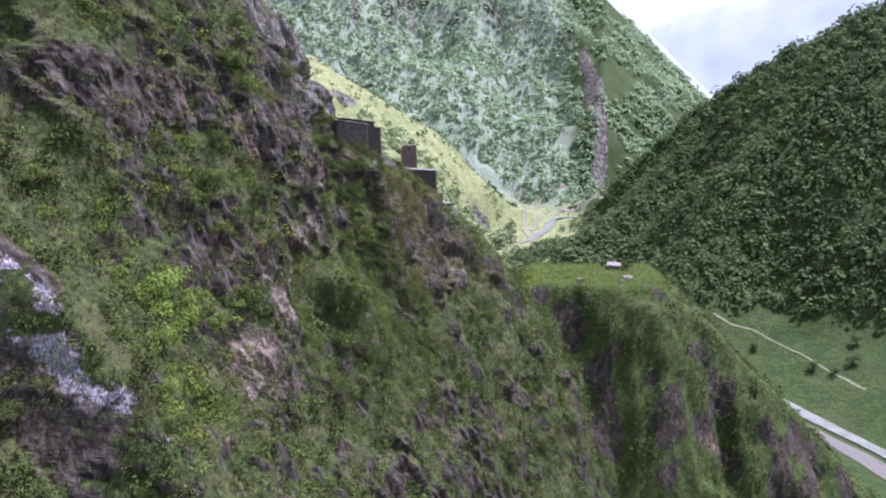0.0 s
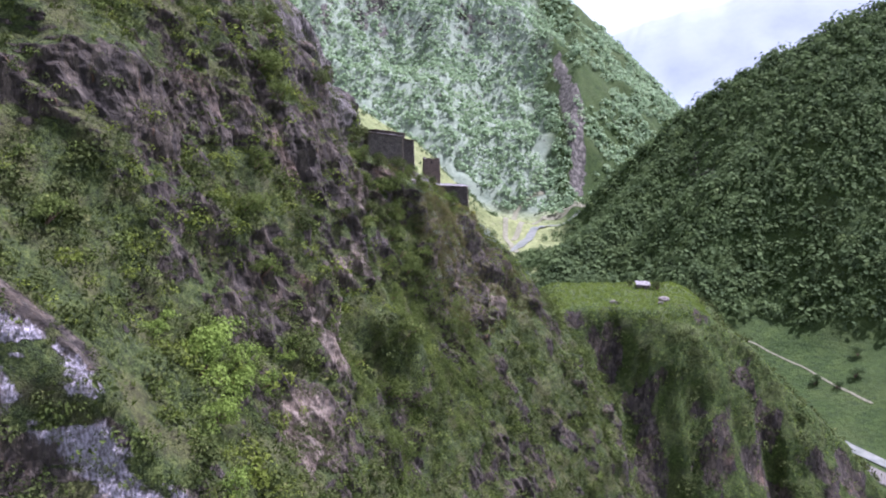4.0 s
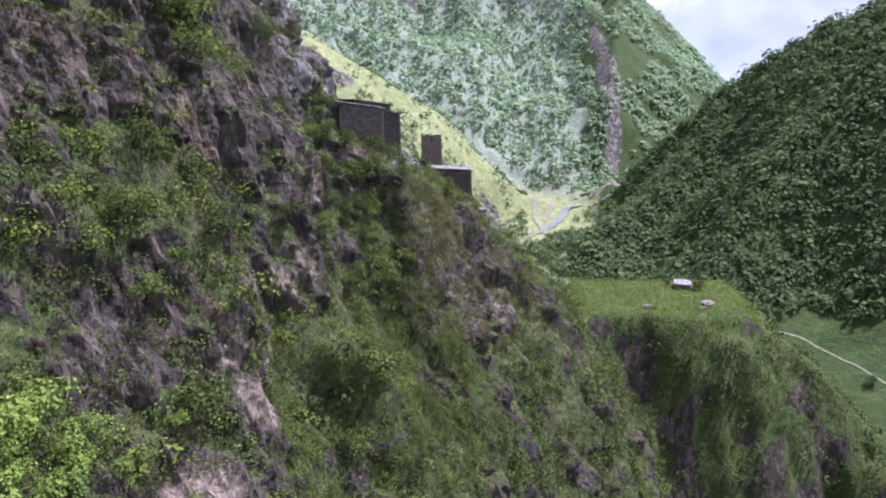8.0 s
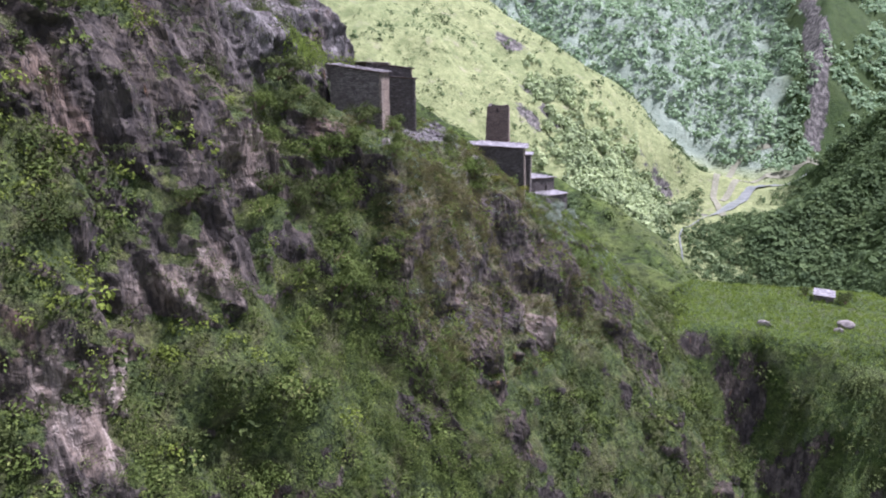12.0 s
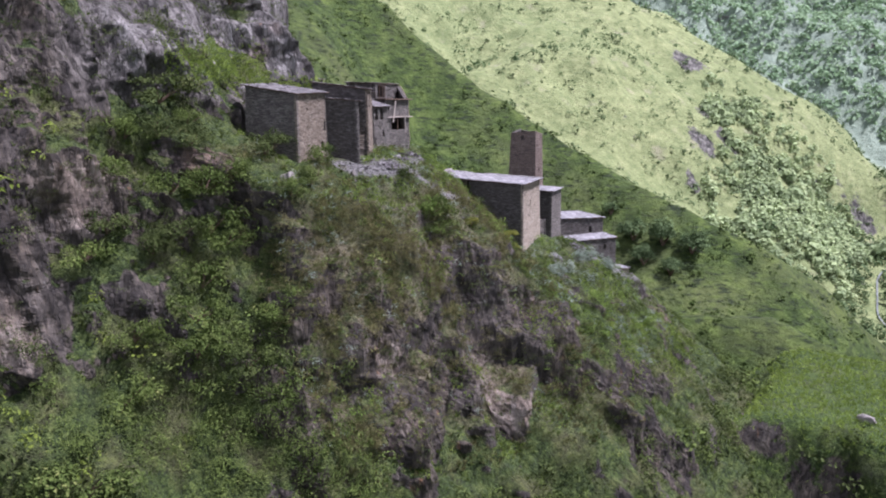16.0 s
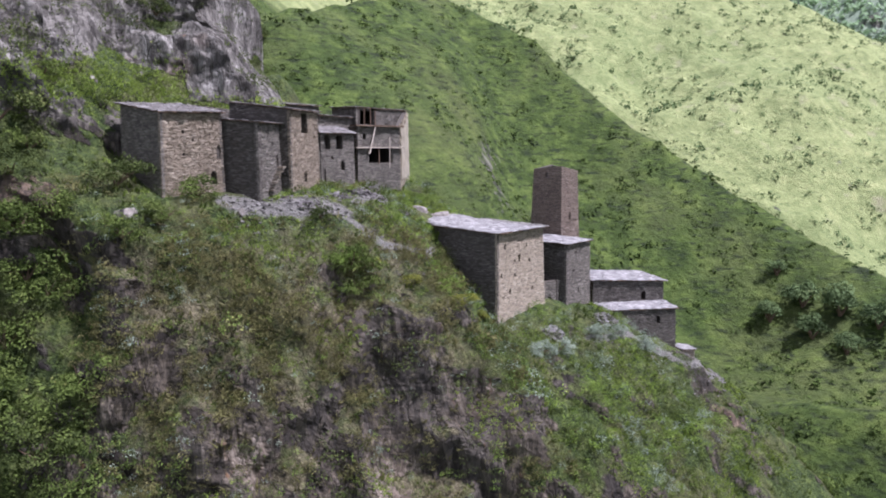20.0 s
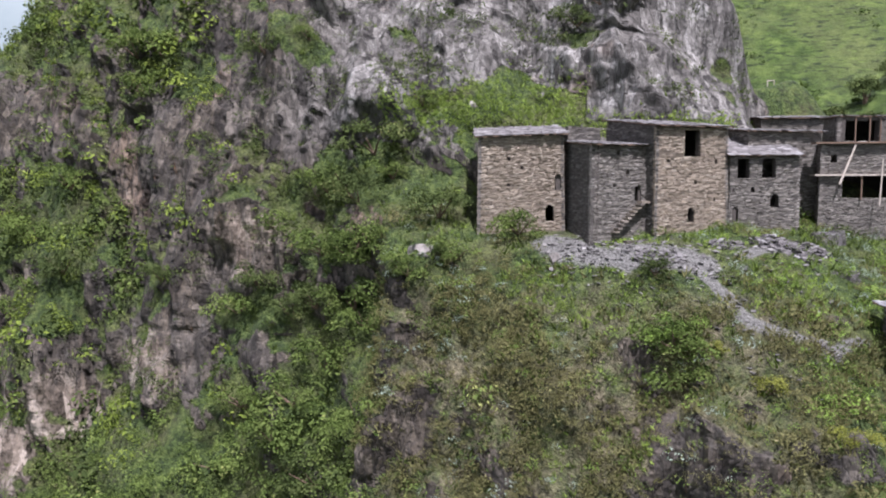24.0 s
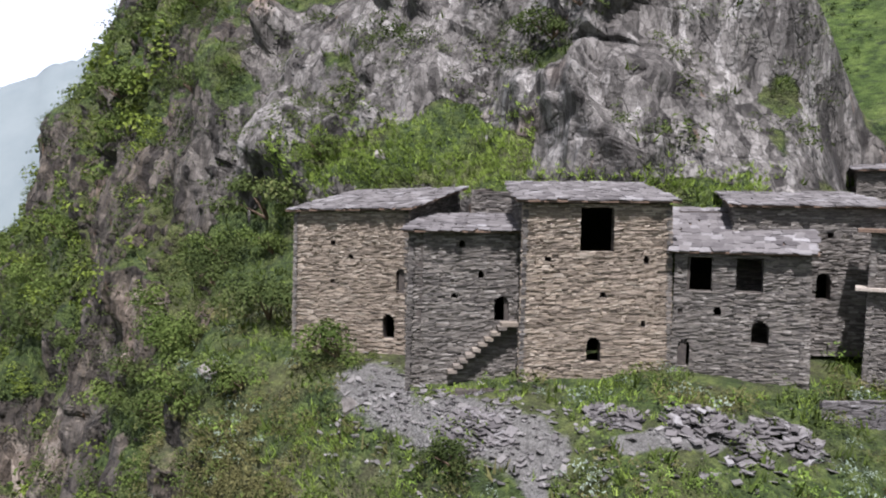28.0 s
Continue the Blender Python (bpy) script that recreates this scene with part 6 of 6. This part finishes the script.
boulder(31.7, 222, land(31.7, 222, KNOLL_TOP) + 0.3, (1.8, 1.2, 1.0), "grey boulder at the knoll's edge", 2, "knoll boulders")
boulder(30.2, 219.5, land(30.2, 219.5, KNOLL_TOP) + 0.2, (0.9, 0.9, 0.7), "small grey boulder at the knoll's edge", 3, "knoll boulders")
boulder(-39.4, 162.4, 152.3, (0.9, 1.15, 1.25), "grey-brown square rock standing on the green bank", 4)
boulder(-27.4, 161.4, land(-27.4, 161.4) - 0.2, (0.7, 1.0, 0.9), "pale rock on the cliff's edge", 5)
boulder(-27.2, 170.6, land(-27.2, 170.6) + 0.15, (0.35, 0.45, 0.45), "small white stone beside the house", 6)

# low dry-stone terrace walls along the foot of the houses
def terrace_wall(a, b, z0, za, zb, seed):
    home = Vector(((a[0] + b[0]) / 2, (a[1] + b[1]) / 2, z0))
    ob = tagged(new("terrace_wall"), "low dry-stone terrace wall of dark slates below the houses", "wall", "terrace walls")
    ob.location = home
    r = random.Random(seed)
    w = Wall(a, b, z0, za, zb, 0.12, home)
    Wall(a, b, z0, za - 0.12, zb - 0.12, 0.12, home).core("wall_core", [], 0.45, ob)
    rows, high = [], 0.0
    while high < max(za, zb) - z0 + 0.2:
        rows.append(r.uniform(0.06, 0.13))
        high += rows[-1]
    place_pieces("stone", STONE_MESHES, w.stones(rows, [], r)[:280], ob, r, DARK_SLATE)


terrace_wall((-28.0, 175.2), (-32.7, 182.8), 141.6, 142.9, 143.05, 81)
terrace_wall((-27.6, 186.2), (-29.3, 190.0), 139.3, 140.9, 141.0, 82)
terrace_wall((-33.6, 188.0), (-35.2, 190.6), 141.3, 143.1, 143.2, 83)

# outside steps against the narrow house
steps = tagged(new("stone_stairs"), "rough outside stone steps climbing to an arched door", "stairs")
base = Vector((-28.2, 172.9, 143.0))
steps.location = base
along_ = Vector((-31.2 + 28.2, 176.6 - 172.9, 0)).normalized()
out_ = Vector((along_.y, -along_.x, 0))
for k in range(9):
    s, h = 1.7 + k * 0.26, 0.35 + k * 0.23
    bm = bmesh.new()
    m = Matrix((along_, out_, Vector((0, 0, 1)))).transposed().to_4x4()
    box_into(bm, (s, -0.15, h - 0.13), (s + 0.36, 0.5, h), m)
    for v in bm.verts:
        v.co += Vector(noise.noise_vector(v.co * 2.0 + base)) * 0.06
    part("step", bm, STONE, steps)
bm = bmesh.new()
box_into(bm, (3.95, -0.1, 2.2), (4.7, 0.5, 2.35), m)
part("landing", bm, STONE, steps)


def pole(name, a, b, r, material, label, parent=None):
    a, b = Vector(a), Vector(b)
    bm = bmesh.new()
    bmesh.ops.create_cone(bm, cap_ends=True, segments=8, radius1=r, radius2=r * 0.8, depth=(b - a).length)
    q = (b - a).to_track_quat("Z", "Y").to_matrix().to_4x4()
    q.translation = (a + b) / 2 - (parent.location if parent else Vector())
    bm.transform(q)
    return part(name, bm, material, parent, label)


# timber of the ruined house
pole("pole", (-37.0, 190.3, 146.4), (-37.4, 191.4, 149.3), 0.09, PALE_WOOD, "bleached leaning pole", ruin)
pole("pole", (-37.0, 193.0, 144.9), (-37.3, 193.2, 148.2), 0.06, PALE_WOOD, "bleached upright pole", ruin)
pole("post", (-37.5, 191.9, 145.3), (-37.5, 191.9, 147.1), 0.07, WOOD, "dark wooden post", ruin)
for x0, y0, z0, x1, y1, z1, nm in ((-38.6, 188.8, 147.02, -36.9, 195.4, 147.14, "ledge_board"), (-39.4, 188.9, 149.35, -37.0, 195.6, 149.5, "upper_board")):
    bm = bmesh.new()
    d = Vector((-38.0 + 37.3, 195.2 - 189.0, 0)).normalized()
    m = Matrix((d, Vector((d.y, -d.x, 0)), Vector((0, 0, 1)))).transposed().to_4x4()
    m.translation = Vector((-37.3, 189.0, z0)) - ruin.location
    box_into(bm, (-0.4, -0.9, 0), (6.6, 0.3, 0.12), m)
    part(nm, bm, PALE_WOOD if nm == "ledge_board" else WOOD, ruin, "weathered timber board")
upper = bpy.data.objects["ruined_upper_storey"]
for f in (0.15, 0.27, 0.36):
    x, y = -40.3 + (-43.4 + 40.3) * f, 190.8 + (200.0 - 190.8) * f
    pole("post", (x + 0.05, y, 149.3), (x + 0.05, y, 151.4), 0.07, WOOD, "reddish wooden post", upper)


goal = tagged(new("timber_frame"), "bleached timber frame standing behind the crag", "frame")
goal.location = (-60.2, 189.3, 150.8)
for y0 in (189.0, 189.62):
    pole("post", (-60.2, y0, 150.4), (-60.2, y0, 156.6), 0.06, PALE_WOOD, "", goal)
pole("crossbar", (-60.2, 188.95, 156.55), (-60.2, 189.7, 156.55), 0.05, PALE_WOOD, "", goal)


# single trees and bushes on the green hill behind the tower
def leafy_tree(x, y, size, seed, label, material=OLIVE, z=None):
    if z is None:
        z = float(ground_height(np.array([x]), np.array([y]))[0])
    tree = tagged(new("bush_tree"), label, "tree", "hillside trees")
    tree.location = (x, y, z)
    bm = bmesh.new()
    r = random.Random(seed)
    for k in range(5):
        a = r.uniform(0, 6.3)
        top = Vector((math.cos(a) * size * 0.5, math.sin(a) * size * 0.5, size * r.uniform(0.7, 1.1)))
        c = bmesh.ops.create_cone(bm, cap_ends=True, segments=7, radius1=0.13 * size ** 0.7, radius2=0.03, depth=top.length)
        q = top.to_track_quat("Z", "Y").to_matrix().to_4x4()
        q.translation = top / 2
        bmesh.ops.transform(bm, matrix=q, verts=c["verts"])
    part("trunk", bm, WOOD, tree)
    blobs = np.array([(r.uniform(-0.6, 0.6) * size, r.uniform(-0.6, 0.6) * size, r.uniform(0.3, 1.0) * size) for _ in range(9)])
    verts, faces, tint = crowns(blobs, np.array([r.uniform(0.4, 0.75) * size for _ in range(9)]), 170, 0.24, 0.9)
    ob = paint(new("crown", mesh_of("crown", verts, faces)), material)
    ob.data.attributes.new("tint", "FLOAT", "FACE").data.foreach_set("value", tint.astype(np.float32))
    ob.parent = tree
    return tree


for k, (x, y, size) in enumerate(((-56, 331, 4.2), (-47, 331, 5.0), (-39, 333, 4.6), (-61, 325, 3.4), (-50, 324, 3.6), (-42, 324, 3.2), (-65, 335, 2.6))):
    leafy_tree(x, y, size, 200 + k, "round grey-green bush tree on the grassy hill", SLOPE_BUSH)
for k, (x, y, size) in enumerate(((-132, 212, 3.4), (-128, 217, 2.6), (-138, 219, 3.0), (-142, 225, 2.6), (-136, 228, 2.2), (-147, 234, 2.4))):
    leafy_tree(x, y, size, 260 + k, "dark bushy tree in the hollow behind the crag")
for k, (x, y, size) in enumerate(((150, 405, 3.0), (158, 398, 2.6), (168, 402, 3.4), (128, 428, 2.4), (176, 418, 3.0), (110, 440, 3.2))):
    leafy_tree(x, y, size, 300 + k, "dark green tree standing in the valley meadow", FOREST)

for k, (x, y, size) in enumerate(((33.6, 238.6, 1.3), (26.8, 241.6, 1.0), (34.2, 241.2, 1.0))):
    leafy_tree(x, y, size, 340 + k, "low dark bush beside the stone hut", OLIVE, land(x, y, KNOLL_TOP))

# old plaster on the ruin's outer wall
side = ruin_walls[2]
bm = bmesh.new()
cells, ragged = {}, random.Random(31)
for i in range(15):
    for j in range(15):
        s, h = 0.1 + (side.long - 0.2) * i / 14, 0.7 + (side.top(side.long * i / 14) - 0.85) * j / 14
        cells[i, j] = bm.verts.new(side.at(s, h, 0.13 + ragged.uniform(-0.012, 0.012)))
for i in range(14):
    for j in range(14):
        if min(i, 13 - i, j, 13 - j) > 0 or ragged.random() < 0.65:
            bm.faces.new((cells[i, j], cells[i + 1, j], cells[i + 1, j + 1], cells[i, j + 1]))
bmesh.ops.solidify(bm, geom=bm.faces[:], thickness=0.05)
bmesh.ops.delete(bm, geom=[v for v in bm.verts if not v.link_faces], context="VERTS")
part("plaster", bm, PLASTER, ruin, "pale flaking lime plaster")

# earthy rocks in the bank under the ruin
for k, (x, y, z, a, b, c) in enumerate(BANK_ROCKS):
    boulder(x, y, z, (a, b, c), "brown rock showing in the earth bank below the ruin", 60 + k, "bank rocks")

# separate bushes rooted in the cliff
FACE = FP[(V < 0.84) & (y_ > 60)]


def cliff_bush(y, z, size, seed, label, material):
    d = (FACE[:, 1] - y) ** 2 + (FACE[:, 2] - z) ** 2
    x, y, z = (float(v) for v in FACE[np.argmin(d)])
    bush = tagged(new("cliff_bush"), label, "bush", "cliff bushes")
    bush.location = (x, y, z - 0.1)
    r = random.Random(seed)
    bm = bmesh.new()
    for k in range(4):
        top = Vector((r.uniform(0.1, 0.8) * size, r.uniform(-0.6, 0.6) * size, r.uniform(0.3, 0.8) * size))
        c = bmesh.ops.create_cone(bm, cap_ends=True, segments=6, radius1=0.05 * size, radius2=0.015, depth=top.length)
        q = top.to_track_quat("Z", "Y").to_matrix().to_4x4()
        q.translation = top / 2
        bmesh.ops.transform(bm, matrix=q, verts=c["verts"])
    part("stem", bm, WOOD, bush)
    blobs = np.array([(r.uniform(-0.1, 0.8) * size, r.uniform(-1.0, 1.0) * size, r.uniform(-0.2, 0.7) * size) for _ in range(10)])
    verts, faces, tint = crowns(blobs, np.array([r.uniform(0.3, 0.62) * size for _ in range(10)]), 170, 0.2, 0.85)
    ob = paint(new("crown", mesh_of("crown", verts, faces)), material)
    ob.data.attributes.new("tint", "FLOAT", "FACE").data.foreach_set("value", tint.astype(np.float32))
    ob.parent = bush


for k, (y, z, size, leafy_) in enumerate(((155, 149, 2.4, OLIVE), (153, 146, 1.9, OLIVE), (131, 159, 2.6, BUSH), (162, 144, 2.0, OLIVE), (159, 153, 1.4, BUSH), (171, 160, 1.9, OLIVE), (173, 162, 1.6, OLIVE), (144, 158, 1.8, OLIVE), (148, 159, 1.3, BUSH),
                                           (137, 166, 2.2, BUSH), (144, 136, 2.0, BUSH), (157, 142, 2.0, BUSH), (178, 137, 2.1, BUSH), (178, 135, 1.6, BUSH), (168, 143, 1.7, BUSH), (177, 141, 1.0, OLIVE), (151, 130, 2.6, BUSH), (117, 141, 2.0, BUSH), (130, 155, 1.9, BUSH), (155, 141, 2.4, BUSH),
                                           (157, 130, 2.2, BUSH), (146, 138, 2.0, OLIVE), (123, 138, 2.3, OLIVE), (155, 137, 2.2, BUSH), (136, 138, 1.6, OLIVE), (115, 133, 2.6, BUSH), (138, 119, 3.0, BUSH), (121, 146, 2.4, BUSH), (128, 159, 2.4, BUSH),
                                           (114, 124, 2.2, OLIVE), (73, 121, 2.4, OLIVE), (90, 142, 2.4, BUSH), (115, 141, 2.2, BUSH), (144, 124, 2.4, BUSH), (133, 112, 3.0, BUSH), (128, 118, 2.2, OLIVE), (151, 146, 1.9, BUSH), (152, 141, 2.2, BUSH), (149.5, 136, 2.0, OLIVE), (153, 132.5, 2.3, BUSH), (155, 145, 1.8, OLIVE), (156, 136, 1.9, BUSH), (150, 127, 2.4, BUSH), (154, 125, 2.4, OLIVE), (147, 143, 1.6, BUSH), (157, 147, 1.5, BUSH), (152, 137, 1.8, OLIVE), (146, 129, 2.2, BUSH), (160.5, 140.5, 1.5, BUSH), (164, 141.5, 1.4, BUSH))):
    cliff_bush(y, z, size, 400 + k, "bright green bush rooted in the cliff" if leafy_ is BUSH else "dark olive bush rooted in the cliff", leafy_)
for k, (y, z, size) in enumerate(((97, 128, 3.4), (93, 127, 2.8), (101, 126, 2.4), (89, 124, 2.0), (98, 124, 2.6), (105, 122, 1.8), (94, 131, 1.8), (112, 124, 1.8), (84, 120, 2.0), (178, 137.5, 1.5))):
    cliff_bush(y, z, size, 560 + k, "lush lime green bush on the buttress", LIME)
for k, (y, z, size) in enumerate(((183.2, 135.0, 0.9), (186.6, 133.4, 1.0), (180.5, 137.0, 0.6), (189.2, 131.8, 0.7))):
    cliff_bush(y, z, size, 500 + k, "small yellow flowering bush on the slope", YELLOW)
for k, (y, z, size) in enumerate(((193.5, 128.3, 1.1), (195.5, 128.2, 1.2), (202.5, 128.6, 1.3), (205.5, 128.0, 1.2), (208.5, 126.4, 1.3))):
    cliff_bush(y, z, size, 520 + k, "pale silvery leafy plant below the houses", SILVER)
